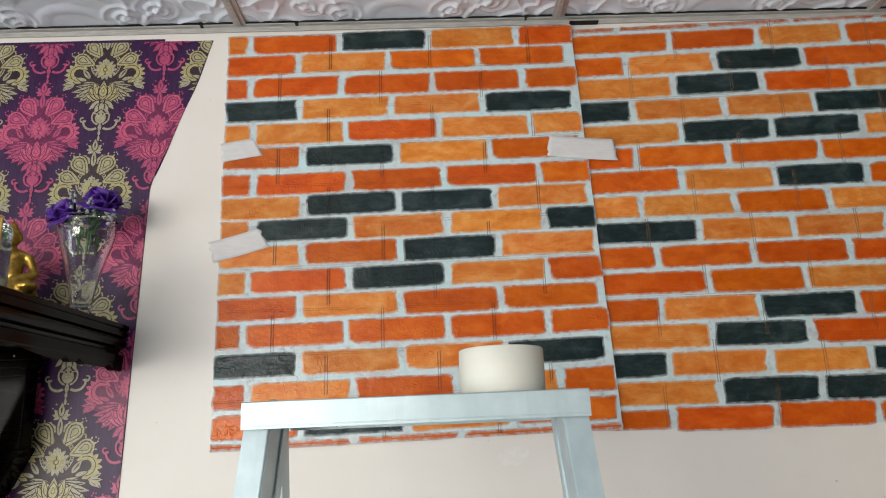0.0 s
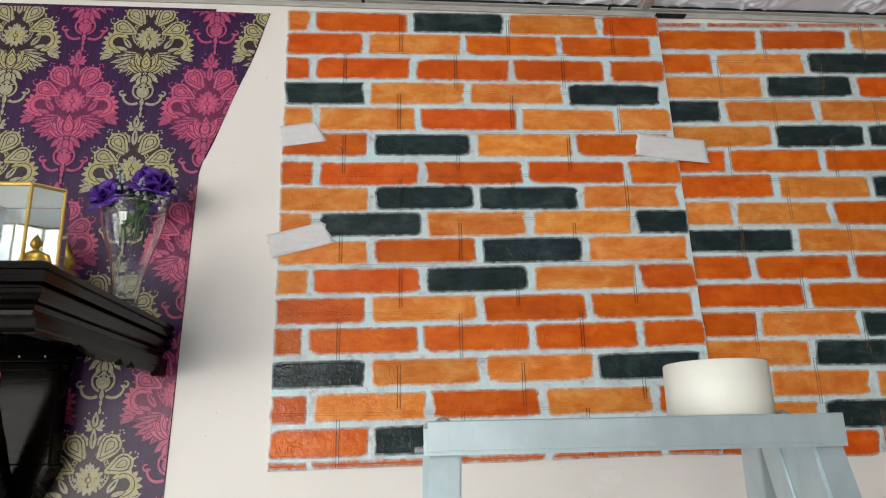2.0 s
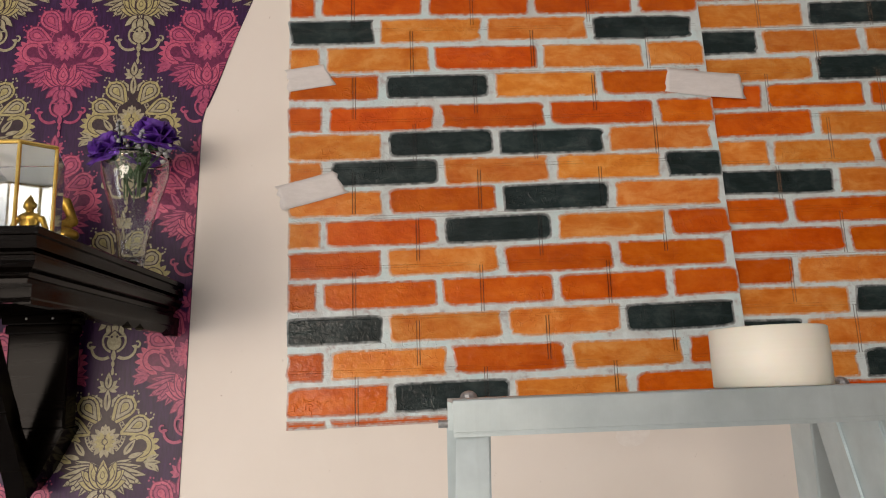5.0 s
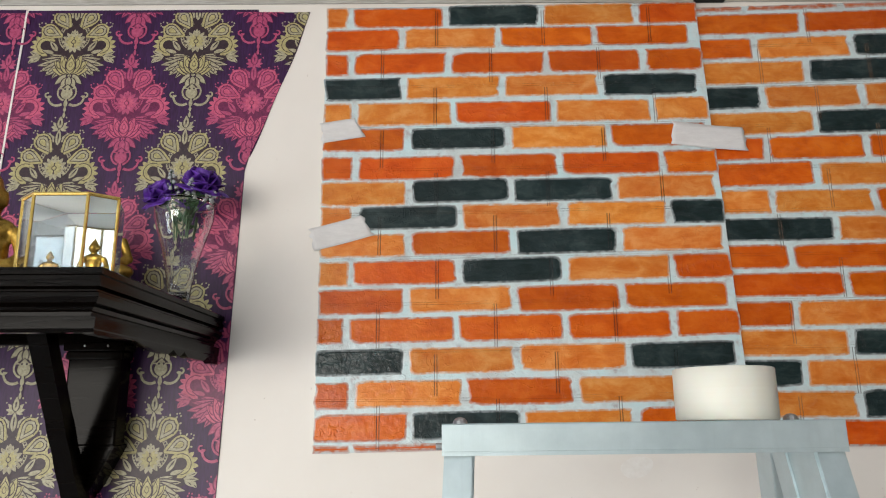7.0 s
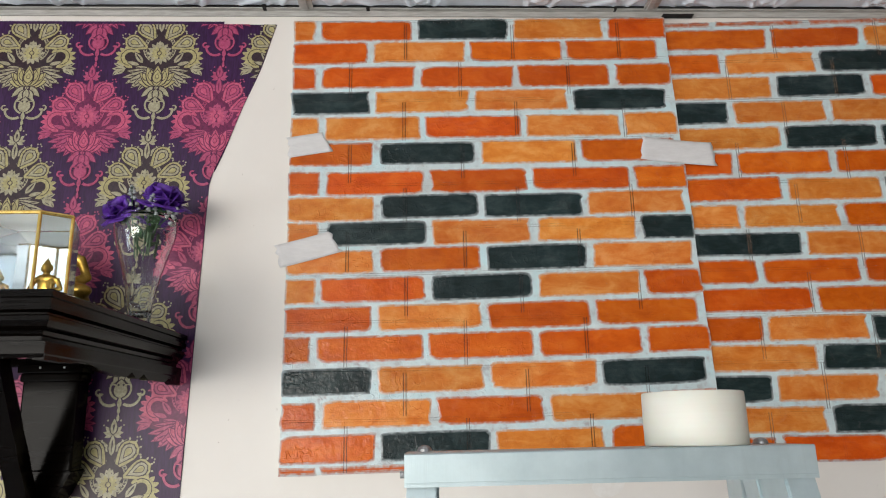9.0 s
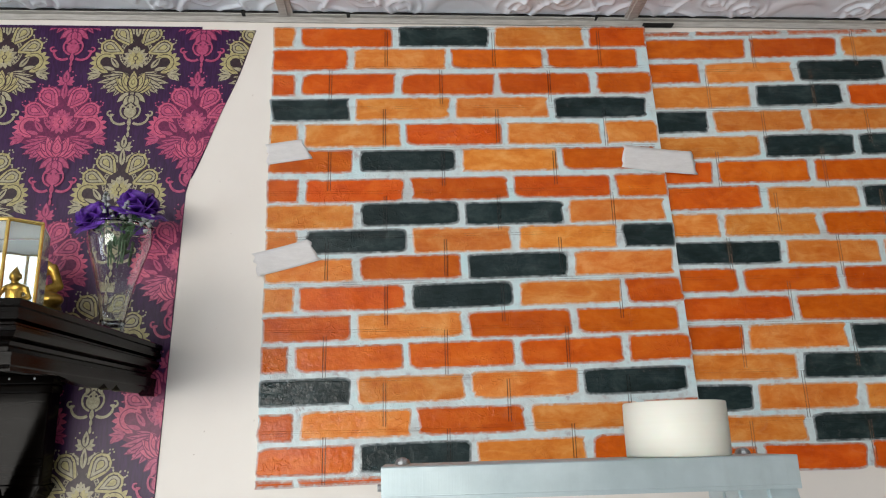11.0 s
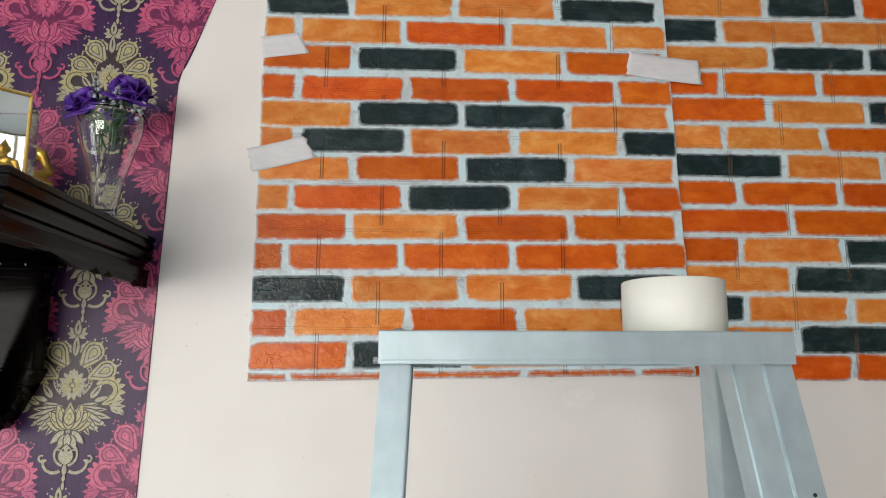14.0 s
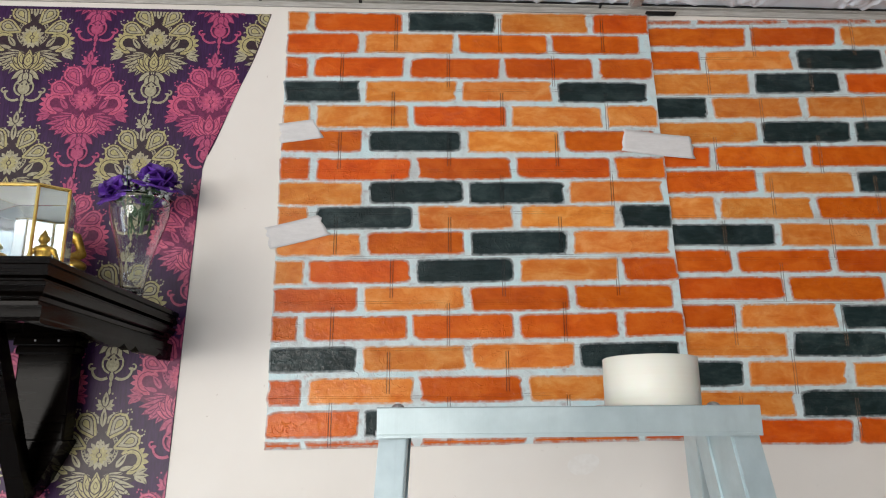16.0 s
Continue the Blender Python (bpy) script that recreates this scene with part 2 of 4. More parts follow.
c = ramp(t, noise_node(t, coords(t), 120, 3), (0.3, (0.25, 0.16, 0.09)), (0.7, (0.36, 0.25, 0.15)))
t.links.new(c, b.inputs["Base Color"])
M_STRIP, t, b = material("translucent_masking_tape", 0.55)
c = ramp(t, noise_node(t, coords(t, (40, 40, 160)), 1.0, 5, 0.7), (0.3, (0.64, 0.62, 0.61)), (0.7, (0.74, 0.72, 0.71)))
t.links.new(c, b.inputs["Base Color"])
bump(t, b, noise_node(t, coords(t), 120, 3, 0.6), 0.3, 0.001)

M_WOOD, t, b = material("black_lacquered_wood", 0.36, coat=0.0, spec=0.055)
grain = noise_node(t, coords(t, (7, 30, 120)), 1.0, 5, 0.65, 0.6)
c = ramp(t, grain, (0.3, (0.0015, 0.0011, 0.0009)), (0.6, (0.003, 0.0019, 0.0014)), (0.8, (0.007, 0.0044, 0.003)))
t.links.new(c, b.inputs["Base Color"])
t.links.new(ramp(t, grain, (0.3, grey(0.11)), (0.8, grey(0.2))), b.inputs["Roughness"])
bump(t, b, grain, 0.07, 0.0008)
M_GILT, t, b = material("gilded_metal", 0.3, 0.85)
c = ramp(t, noise_node(t, coords(t), 60, 5, 0.7), (0.32, (0.16, 0.085, 0.014)), (0.55, (0.44, 0.27, 0.05)), (0.8, (0.66, 0.45, 0.12)))
t.links.new(c, b.inputs["Base Color"])
M_FRAME, t, b = material("bright_brass_edging", 0.25, 0.8)
c = ramp(t, noise_node(t, coords(t), 80, 3), (0.3, (0.75, 0.48, 0.10)), (0.7, (0.88, 0.64, 0.22)))
t.links.new(c, b.inputs["Base Color"])
M_GLASS, t, b = material("clear_glass", 0.03)
b.inputs["Base Color"].default_value = (0.97, 0.99, 0.98, 1)
b.inputs["Transmission Weight"].default_value = 1.0
b.inputs["IOR"].default_value = 1.45
M_LID, t, b = material("white_card_lid", 0.6)
b.inputs["Base Color"].default_value = (0.7, 0.74, 0.76, 1)
M_MIRROR, t, b = material("mirror_back", 0.06, 1.0)
b.inputs["Base Color"].default_value = (0.6, 0.65, 0.68, 1)
M_LEAF, t, b = material("dark_green_leaf", 0.45)
c = ramp(t, noise_node(t, coords(t), 90, 3), (0.3, (0.015, 0.045, 0.018)), (0.7, (0.05, 0.12, 0.05)))
t.links.new(c, b.inputs["Base Color"])
M_PURPLE, t, b = material("purple_silk_petal", 0.55)
c = ramp(t, noise_node(t, coords(t), 120, 3), (0.3, (0.045, 0.008, 0.16)), (0.7, (0.15, 0.035, 0.42)))
t.links.new(c, b.inputs["Base Color"])
M_WHITE, t, b = material("white_bell_flower", 0.5)
c = ramp(t, noise_node(t, coords(t), 120, 3), (0.3, (0.30, 0.33, 0.33)), (0.7, (0.52, 0.54, 0.55)))
t.links.new(c, b.inputs["Base Color"])
M_PLASTER, t, b = material("plain_room_paint", 0.7)
c = ramp(t, noise_node(t, coords(t), 2.5, 5), (0.3, (0.64, 0.63, 0.61)), (0.7, (0.72, 0.71, 0.69)))
t.links.new(c, b.inputs["Base Color"])
# dark brown for the unseen east wall, chosen to swallow bounced light
M_LIGHT_BLOCK, t, b = material("dark_light_block_paint", 0.7)
c = ramp(t, noise_node(t, coords(t), 2.5, 5), (0.3, (0.085, 0.065, 0.05)), (0.7, (0.13, 0.10, 0.08)))
t.links.new(c, b.inputs["Base Color"])
M_FLOOR, t, b = material("beige_floor_tile", 0.3)
c = ramp(t, noise_node(t, coords(t), 6, 6), (0.3, (0.58, 0.58, 0.59)), (0.7, (0.68, 0.68, 0.69)))
t.links.new(c, b.inputs["Base Color"])


# ---- mesh helpers ----
def put(name, bm, mat, parent=None, label="", smooth=False):
    me = bpy.data.meshes.new(name)
    bmesh.ops.recalc_face_normals(bm, faces=bm.faces)
    bm.to_mesh(me)
    bm.free()
    for m in mat if isinstance(mat, (list, tuple)) else [mat]:
        me.materials.append(m)
    if smooth:
        for p in me.polygons:
            p.use_smooth = True
    ob = new(name, me)
    if parent is not None:
        ob.parent = parent
    if label:
        tagged(ob, label)
    return ob


def thing(name, label, category, group=""):
    return tagged(new(name), label, category, group)


def add_box(bm, lo, hi, bevel=0.0, segments=2):
    made = bmesh.ops.create_cube(bm, size=1)["verts"]
    for v in made:
        v.co = Vector([lo[n] + (v.co[n] + 0.5) * (hi[n] - lo[n]) for n in range(3)])
    if bevel:
        edges = {e for v in made for e in v.link_edges}
        bmesh.ops.bevel(bm, geom=list(edges), offset=bevel, segments=segments, affect="EDGES", profile=0.6)
    return bm


def box(lo, hi, bevel=0.0):
    return add_box(bmesh.new(), lo, hi, bevel)


def add_ball(bm, place, size, turn=(0, 0, 0), u=16, v=10):
    m = Matrix.LocRotScale(place, Euler([radians(a) for a in turn]), size)
    bmesh.ops.create_uvsphere(bm, u_segments=u, v_segments=v, radius=1, matrix=m)
    return bm


def add_rod(bm, a, b, r0, r1=None, sides=12):
    a, b = Vector(a), Vector(b)
    turn = (b - a).to_track_quat("Z", "Y").to_matrix().to_4x4()
    bmesh.ops.create_cone(bm, cap_ends=True, segments=sides, radius1=r0, radius2=r0 if r1 is None else r1, depth=(b - a).length, matrix=Matrix.Translation((a + b) / 2) @ turn)
    return bm


def lathe(bm, profile, steps=40, wave=None):
    """Rings of (radius, height) turned about z; wave(angle, height) swells the radius."""
    rings = []
    for r, z in profile:
        rings.append([bm.verts.new(((r * (wave(2 * math.pi * k / steps, z) if wave else 1)) * math.cos(2 * math.pi * k / steps), (r * (wave(2 * math.pi * k / steps, z) if wave else 1)) * math.sin(2 * math.pi * k / steps), z)) for k in range(steps)])
    for lo, hi in zip(rings, rings[1:]):
        for k in range(steps):
            bm.faces.new((lo[k], lo[(k + 1) % steps], hi[(k + 1) % steps], hi[k]))
    return rings


def prism(bm, outline, y0, y1):
    """An outline of (x, z) made solid between two depths."""
    front = [bm.verts.new((x, y0, z)) for x, z in outline]
    back = [bm.verts.new((x, y1, z)) for x, z in outline]
    bm.faces.new(front)
    bm.faces.new(back[::-1])
    for k in range(len(front)):
        bm.faces.new((front[k], back[k], back[(k + 1) % len(front)], front[(k + 1) % len(front)]))
    return bm


# ---- the room ----
CEIL, WEST, EAST, SOUTH = 2.380, -3.4, 1.46, -4.5
DADO = 1.335


def wall_with_hole(name, axis, at, lo, hi, hole, thick, label):
    """A wall across one axis, with an opening (from, to, sill, head)."""
    a, c, z0, z1 = hole
    bm = bmesh.new()
    for u0, u1, w0, w1 in ((lo, a, 0, 2.6), (c, hi, 0, 2.6), (a, c, 0, z0), (a, c, z1, 2.6)):
        if axis == "x":
            add_box(bm, (min(at, at + thick), u0, w0), (max(at, at + thick), u1, w1))
        else:
            add_box(bm, (u0, min(at, at + thick), w0), (u1, max(at, at + thick), w1))
    return tagged(put(name, bm, M_PLASTER), label, "wall", kind="structure")


tagged(put("wall_north", box((WEST - 0.1, 0, 0), (EAST + 0.1, 0.12, 2.6)), M_CREAM), "cream painted wall behind the brick sheets", "wall", kind="structure")
wall_with_hole("wall_west", "x", WEST, SOUTH, 0, (-3.75, -2.05, 0.2, 1.9), -0.1, "plain painted wall with a window opening")
wall_with_hole("wall_south", "y", SOUTH, WEST - 0.1, EAST + 0.1, (-3.08, -0.42, 0.85, 2.15), -0.1, "plain painted wall with a wide window opening")
# the east wall is invented: near and dark, it keeps fill light off the right
tagged(put("wall_east_light_block", box((EAST, SOUTH, 0), (EAST + 0.1, 0, 2.6)), M_LIGHT_BLOCK), "unseen dark side wall added to dim the right side", "wall", kind="structure")
tagged(put("floor", box((WEST, SOUTH, -0.1), (EAST, 0, 0)), M_FLOOR), "pale tiled floor", "floor", kind="structure")

# dado paper with its trim strip
tagged(put("dado_wallpaper", box((WEST, -0.0015, 0.0), (EAST, 0, DADO)), M_DADO), "slate blue marbled wallpaper on the lower wall", "wallpaper", kind="structure")
bm = bmesh.new()
prism(bm, [(0, 0), (0.004, 0.0005), (0.0065, 0.006), (0.0065, 0.012), (0.003, 0.017), (0, 0.0175)], 0, EAST - WEST)
for v in bm.verts:
    v.co = Vector((WEST + v.co.y, -v.co.x - 0.0016, DADO - 0.002 + v.co.z))
tagged(put("trim", bm, M_TRIM), "narrow white plastic strip over the lower wallpaper", "trim", kind="structure")
bm = bmesh.new()
n = 220
top = [DADO + 0.0195 + 0.006 * noise.noise((k * 0.11, 0, 0)) + 0.003 * noise.noise((k * 0.5, 3, 0)) for k in range(n + 1)]
for k in range(n):
    x0, x1 = WEST + (EAST - WEST) * k / n, WEST + (EAST - WEST) * (k + 1) / n
    bm.faces.new([bm.verts.new(p) for p in ((x0, -0.001, DADO + 0.012), (x1, -0.001, DADO + 0.012), (x1, -0.0006, top[k + 1]), (x0, -0.0006, top[k]))])
bmesh.ops.remove_doubles(bm, verts=bm.verts, dist=1e-5)
tagged(put("grime_line", bm, M_DIRT), "brownish grime along the top of the white strip", "stain", kind="structure")

# a spot of glare on the cream wall, painted as a pale oval
bm = bmesh.new()
ring = [bm.verts.new((0.513 + 0.026 * math.cos(a) * (1 + 0.05 * math.sin(3 * a)), -0.0008, 1.535 + 0.0165 * math.sin(a) + 0.004 * math.cos(a))) for a in [k * math.pi / 16 for k in range(32)]]
bm.faces.new(ring)
tagged(put("glare_patch", bm, M_GLARE_TEAR), "small oval spot of glare painted pale on the cream wall", "wall patch", kind="structure")

# ---- ceiling: pressed tiles and bars ----
TILE, BAR_X = 0.634, 0.016


def relief(u, v):
    """Height of the pressed ornament over a tile, u and v from 0 to 1."""
    h = 0.0
    for cu, cv, r in ((0.5, 0.0, 0.30), (0.5, 1.0, 0.30), (0.0, 0.5, 0.30), (1.0, 0.5, 0.30)):
        d = math.hypot(u - cu, v - cv)
        if d < r:
            a = math.atan2(v - cv, u - cu)
            h += 0.0022 * max(0.0, math.cos(d / r * 18.0)) * (1.0 if d < 0.19 else 0.55 + 0.45 * math.cos(a * 14))
    for cu, cv in ((0, 0), (1, 0), (0, 1), (1, 1)):
        d, a = math.hypot(u - cu, v - cv), math.atan2(v - cv, u - cu)
        for r, wave, count, w, k in ((0.16, 0.035, 8, 0.009, 0.004), (0.07, 0.0, 0, 0.008, 0.0035), (0.115, 0.012, 12, 0.007, 0.003), (0.27, 0.03, 6, 0.008, 0.003), (0.35, 0.02, 10, 0.007, 0.0025)):
            h += k * math.exp(-((d - r - wave * math.cos(count * a)) / w) ** 2)
    for cu, cv in ((0.22, 0.09), (0.78, 0.09), (0.22, 0.91), (0.78, 0.91), (0.33, 0.05), (0.67, 0.05), (0.30, 0.20), (0.70, 0.20)):
        d, a = math.hypot(u - cu, v - cv), math.atan2(v - cv, u - cu)
        h += 0.0045 * math.exp(-(d / 0.014) ** 2) + 0.0035 * math.exp(-((d - 0.026 - 0.004 * a) / 0.007) ** 2) + 0.002 * math.exp(-((d - 0.055 - 0.006 * a) / 0.006) ** 2)
    h += 0.0012 * max(0.0, noise.noise((u * 26, v * 26, 2.0)))
    d = math.hypot(u - 0.5, v - 0.5)
    h += 0.004 * math.exp(-((d - 0.14 - 0.02 * math.cos(math.atan2(v - 0.5, u - 0.5) * 8)) / 0.02) ** 2)
    edge = min(u, 1 - u, v, 1 - v)
    return h * min(1.0, edge / 0.03)


verts, faces = [], []
res = 224
grid = [[relief(i / res, j / res) for i in range(res + 1)] for j in range(res + 1)]
for k in range(-5, 6):
    x0 = BAR_X + k * TILE
    if x0 + TILE < WEST + 0.2 or x0 > EAST - 0.1:
        continue
    base, rows_kept = len(verts), 84 if -2 <= k <= 1 else 0
    js = list(range(0, rows_kept + 1)) if rows_kept else [0, res]
    for j in js:
        for i in range(res + 1):
            verts.append((x0 + TILE * i / res, -0.004 - TILE * j / res, CEIL - grid[j][i] * 1.35))
    for j in range(len(js) - 1):
        for i in range(res):
            p = base + j * (res + 1) + i
            faces.append((p, p + res + 1, p + res + 2, p + 1))
base = len(verts)
cut = -0.004 - TILE * 84 / res
verts += [(WEST, cut, CEIL), (EAST, cut, CEIL), (EAST, SOUTH, CEIL), (WEST, SOUTH, CEIL), (WEST, 0, CEIL + 0.02), (EAST, 0, CEIL + 0.02), (EAST, SOUTH, CEIL + 0.02), (WEST, SOUTH, CEIL + 0.02)]
faces += [(base, base + 1, base + 2, base + 3), (base + 4, base + 5, base + 6, base + 7)]
me = bpy.data.meshes.new("ceiling")
me.from_pydata(verts, [], faces)
me.materials.append(M_CEIL)
for p in me.polygons:
    p.use_smooth = True
tagged(new("ceiling", me), "white pressed ceiling tiles with raised scroll ornament", "ceiling", kind="structure")

bm = bmesh.new()
for k in range(-5, 6):
    x = BAR_X + k * TILE
    if WEST < x < EAST:
        add_box(bm, (x - 0.0125, SOUTH, CEIL - 0.0055), (x + 0.0125, -0.012, CEIL - 0.0015), 0.0008)
        add_box(bm, (x - 0.0075, SOUTH, CEIL - 0.0085), (x + 0.0035, -0.012, CEIL - 0.005), 0.001)
for k in range(1, 8):
    y = -TILE * k
    if y > SOUTH:
        add_box(bm, (WEST, y - 0.012, CEIL - 0.006), (EAST, y + 0.012, CEIL - 0.002))
tagged(put("ceiling_bars", bm, M_BAR), "grey metal grid bars between the ceiling tiles", "ceiling grid", kind="structure")
bm = bmesh.new()
add_box(bm, (WEST, -0.012, CEIL - 0.006), (EAST, 0, CEIL - 0.002), 0.0006)
add_box(bm, (WEST, -0.004, CEIL - 0.0165), (EAST, -0.0005, CEIL - 0.006), 0.0006)
tagged(put("ceiling_angle", bm, M_BAR), "grey metal angle where ceiling meets wall", "ceiling trim", kind="structure")
# black bars in place of the gaps and the joint line along the angle
bm = bmesh.new()
for x, w in ((0.128, 0.007), (-0.06, 0.007), (0.585, 0.005), (0.700, 0.058)):
    add_box(bm, (x - w / 2, -0.0175, CEIL - 0.0062 if w < 0.03 else CEIL - 0.0192), (x + w / 2, -0.003, CEIL - 0.001 if w < 0.03 else CEIL - 0.0178), 0.001)
add_box(bm, (WEST, -0.0146, CEIL - 0.004), (EAST, -0.0122, CEIL - 0.0008))
tagged(put("gap_marks", bm, M_GAP), "small black gaps along the ceiling angle", "gap", kind="structure")

# ---- damask wallpaper ----
LEAN = 0.022


def cut_x(z):
    """The scissored right edge of the wallpaper."""
    if z > 2.045:
        s = (z - 2.045) / 0.301
        return -0.1405 + 0.1035 * s + 0.0035 * math.sin(s * 3.14) + 0.0015 * math.sin(s * 11)
    return -0.1405 - LEAN * (2.045 - z)


def seam_x(z):
    """The leaning seam between two lengths of wallpaper."""
    return -0.564 - LEAN * (2.357 - z)


def paper(name, left, right_of, top, bottom, depth, label):
    bm = bmesh.new()
    steps = 60
    zs = [top + (bottom - top) * k / steps for k in range(steps + 1)]
    rows = [[bm.verts.new((x, y, z)) for x, y in ((left(z), -depth), (right_of(z), -depth), (right_of(z), 0.0), (left(z), 0.0))] for z in zs]
    for a, c in zip(rows, rows[1:]):
        for k in range(4):
            bm.faces.new((a[k], a[(k + 1) % 4], c[(k + 1) % 4], c[k]))
    bm.faces.new(rows[0])
    bm.faces.new(rows[-1])
    return tagged(put(name, bm, M_GROUND), label, "wallpaper", "damask wallpaper sheets")


DEPTH = 0.0012
SHEETS = [
    paper("damask_wallpaper", lambda z: -1.13, lambda z: seam_x(z) - 0.0012, 2.355, DADO + 0.017, DEPTH, "aubergine damask wallpaper sheet beside a pale seam"),
    paper("damask_wallpaper", lambda z: seam_x(z) + 0.0018, lambda z: min(-0.134, cut_x(z)), 2.353, DADO + 0.017, DEPTH, "aubergine damask wallpaper sheet with gold and pink motifs"),
    paper("damask_wallpaper", lambda z: -0.134, lambda z: max(cut_x(z), -0.1339), 2.347, 2.062, DEPTH * 0.8, "narrow aubergine damask strip with a scissored slanting edge"),
]


bm = bmesh.new()
strip = [(seam_x(z) + 0.0008 * noise.noise((z * 13, 0, 0)), z) for z in [2.353 - 0.02 * k for k in range(51)]]
for (xa, za), (xc, zc) in zip(strip, strip[1:]):
    bm.faces.new([bm.verts.new(p) for p in ((xa - 0.0018, -DEPTH - 0.0016, za), (xa + 0.0018, -DEPTH - 0.0016, za), (xc + 0.0018, -DEPTH - 0.0016, zc), (xc - 0.0018, -DEPTH - 0.0016, zc))])
bmesh.ops.remove_doubles(bm, verts=bm.verts, dist=1e-5)
put("torn_edge", bm, M_GLARE_TEAR, SHEETS[0], "pale torn paper edge along the seam")


def petal(out, x, z, angle, length, width, layer=0, tip=0.35, n=9):
    """A drop-shaped leaf from its root at (x, z); angle in degrees from upright, to the side. Made with its mirror image."""
    a = radians(angle)
    for side in (1, -1):
        pts = []
        for k in range(2 * n):
            s = k / n if k <= n else 2 - k / n
            w = width * 0.5 * math.sin(math.pi * s ** (1.0 + tip * 1.9)) ** (0.6 if tip > 0 else 0.85) * (1 if k <= n else -1)
            u = s * length
            pts.append((side * (x + u * math.sin(a) + w * math.cos(a)), z + u * math.cos(a) - w * math.sin(a)))
        if layer != 1 and length > 0.020:
            mx, mz = sum(p[0] for p in pts) / len(pts), sum(p[1] for p in pts) / len(pts)
            ku, kw = 1 + 0.0028 / length, 1 + 0.0040 / width
            shade = []
            for px, pz in pts:
                along, off = (px - mx) * side * math.sin(a) + (pz - mz) * math.cos(a), (px - mx) * side * math.cos(a) - (pz - mz) * math.sin(a)
                along, off = along * ku, off * kw
                shade.append((mx + side * (along * math.sin(a) + off * math.cos(a)), mz + along * math.cos(a) - off * math.sin(a)))
            out.append((1, shade))
        out.append((layer, pts))
        if x == 0 and angle in (0, 180):
            break


def curl(out, cx, cz, r, a0, a1, w0, w1, layer=0, shrink=0.6, n=12):
    """A tapering scroll round (cx, cz), with its mirror image."""
    for side in (1, -1):
        left, right = [], []
        for k in range(n + 1):
            s = k / n
            a, rr, w = radians(a0 + (a1 - a0) * s), r * (1 - (1 - shrink) * s), (w0 + (w1 - w0) * s) / 2
            left.append((side * (cx + (rr + w) * math.cos(a)), cz + (rr + w) * math.sin(a)))
            right.append((side * (cx + (rr - w) * math.cos(a)), cz + (rr - w) * math.sin(a)))
        for k in range(n):
            out.append((layer, [left[k], left[k + 1], right[k + 1], right[k]]))


def motif_shapes():
    """One damask flower: layer 0 print, 1 its dark drawing, 2 brighter print."""
    s = []
    leaf = lambda x, z, a, l, w, layer=0: petal(s, x, z, a, l, w, layer, -0.12)
    seed = lambda x, z, r, layer=0: petal(s, x, z - r, 0, 2 * r, 1.7 * r, layer, 0.0, n=4)

    def drop(x, z, a, l, w):
        """A paisley drop with a fine ring, dots inside and a fringe round its far end."""
        sa, ca = math.sin(radians(a)), math.cos(radians(a))
        for k, layer in ((1.0, 2), (0.74, 1), (0.66, 0), (0.40, 1), (0.32, 2)):
            off = l * (1 - k) * 0.66
            petal(s, x + off * sa, z + off * ca, a, l * k, w * k, layer, 0.42)
        cx, cz = x + l * 0.66 * sa, z + l * 0.66 * ca
        for k in range(7):
            t = a - 105 + 35 * k
            dx, dz = math.sin(radians(t)), math.cos(radians(t))
            seed(cx + w * 0.41 * dx, cz + w * 0.41 * dz, 0.0010, 1)
            if 1 <= k <= 5:
                petal(s, cx + (w * 0.5 + 0.0008) * dx, cz + (w * 0.5 + 0.0008) * dz, t, 0.0052, 0.0030, 0, 0.1, n=4)

    # dark lace ground between the drops
    petal(s, 0, -0.050, 0, 0.118, 0.080, 1, 0.15)
    petal(s, 0.016, -0.034, 56, 0.062, 0.052, 1, 0.15)
    # finial of small leaves and its two dots
    for a, l, w in ((112, 0.013, 0.006), (78, 0.015, 0.007), (44, 0.017, 0.0075), (0, 0.024, 0.010)):
        leaf(0.001 if a else 0, 0.078, a, l, w)
    petal(s, 0, 0.083, 0, 0.011, 0.003, 1)
    seed(0.010, 0.099, 0.0018)
    seed(0.0155, 0.092, 0.0016)
    # beaded bands arching up to the top
    curl(s, -0.002, 0.013, 0.029, 72, -52, 0.0068, 0.0062, 0, 0.95)
    curl(s, -0.002, 0.013, 0.029, 70, -50, 0.0034, 0.0030, 1, 0.95)
    for k in range(12):
        t = radians(66 - 10 * k)
        seed(-0.002 + 0.0284 * math.cos(t), 0.013 + 0.0284 * math.sin(t), 0.0015)
    leaf(0.004, 0.052, 46, 0.026, 0.0105)
    petal(s, 0.008, 0.056, 46, 0.016, 0.0018, 1)
    leaf(0, 0.046, 0, 0.032, 0.0100)
    petal(s, 0, 0.050, 0, 0.020, 0.0024, 1)
    # the paisley drops, each with a trefoil of dots beyond its end
    drop(0.017, 0.012, 66, 0.050, 0.0290)
    drop(0.006, 0.024, 36, 0.053, 0.0310)
    for x, z in ((0.067, 0.035), (0.068, 0.0395), (0.0635, 0.042), (0.0445, 0.070), (0.0425, 0.074), (0.038, 0.0735)):
        seed(x, z, 0.0017)
    # hooked acanthus leaf at each side with a toothed outer edge
    for a, l in ((20, 0.009), (45, 0.011), (70, 0.012), (95, 0.012), (120, 0.012), (145, 0.011)):
        leaf(0.051 + 0.016 * math.sin(radians(a)), -0.005 + 0.016 * math.cos(radians(a)), a, l, 0.0074, 2)
    curl(s, 0.051, -0.005, 0.0155, 150, -105, 0.0085, 0.0135, 2, 0.95)
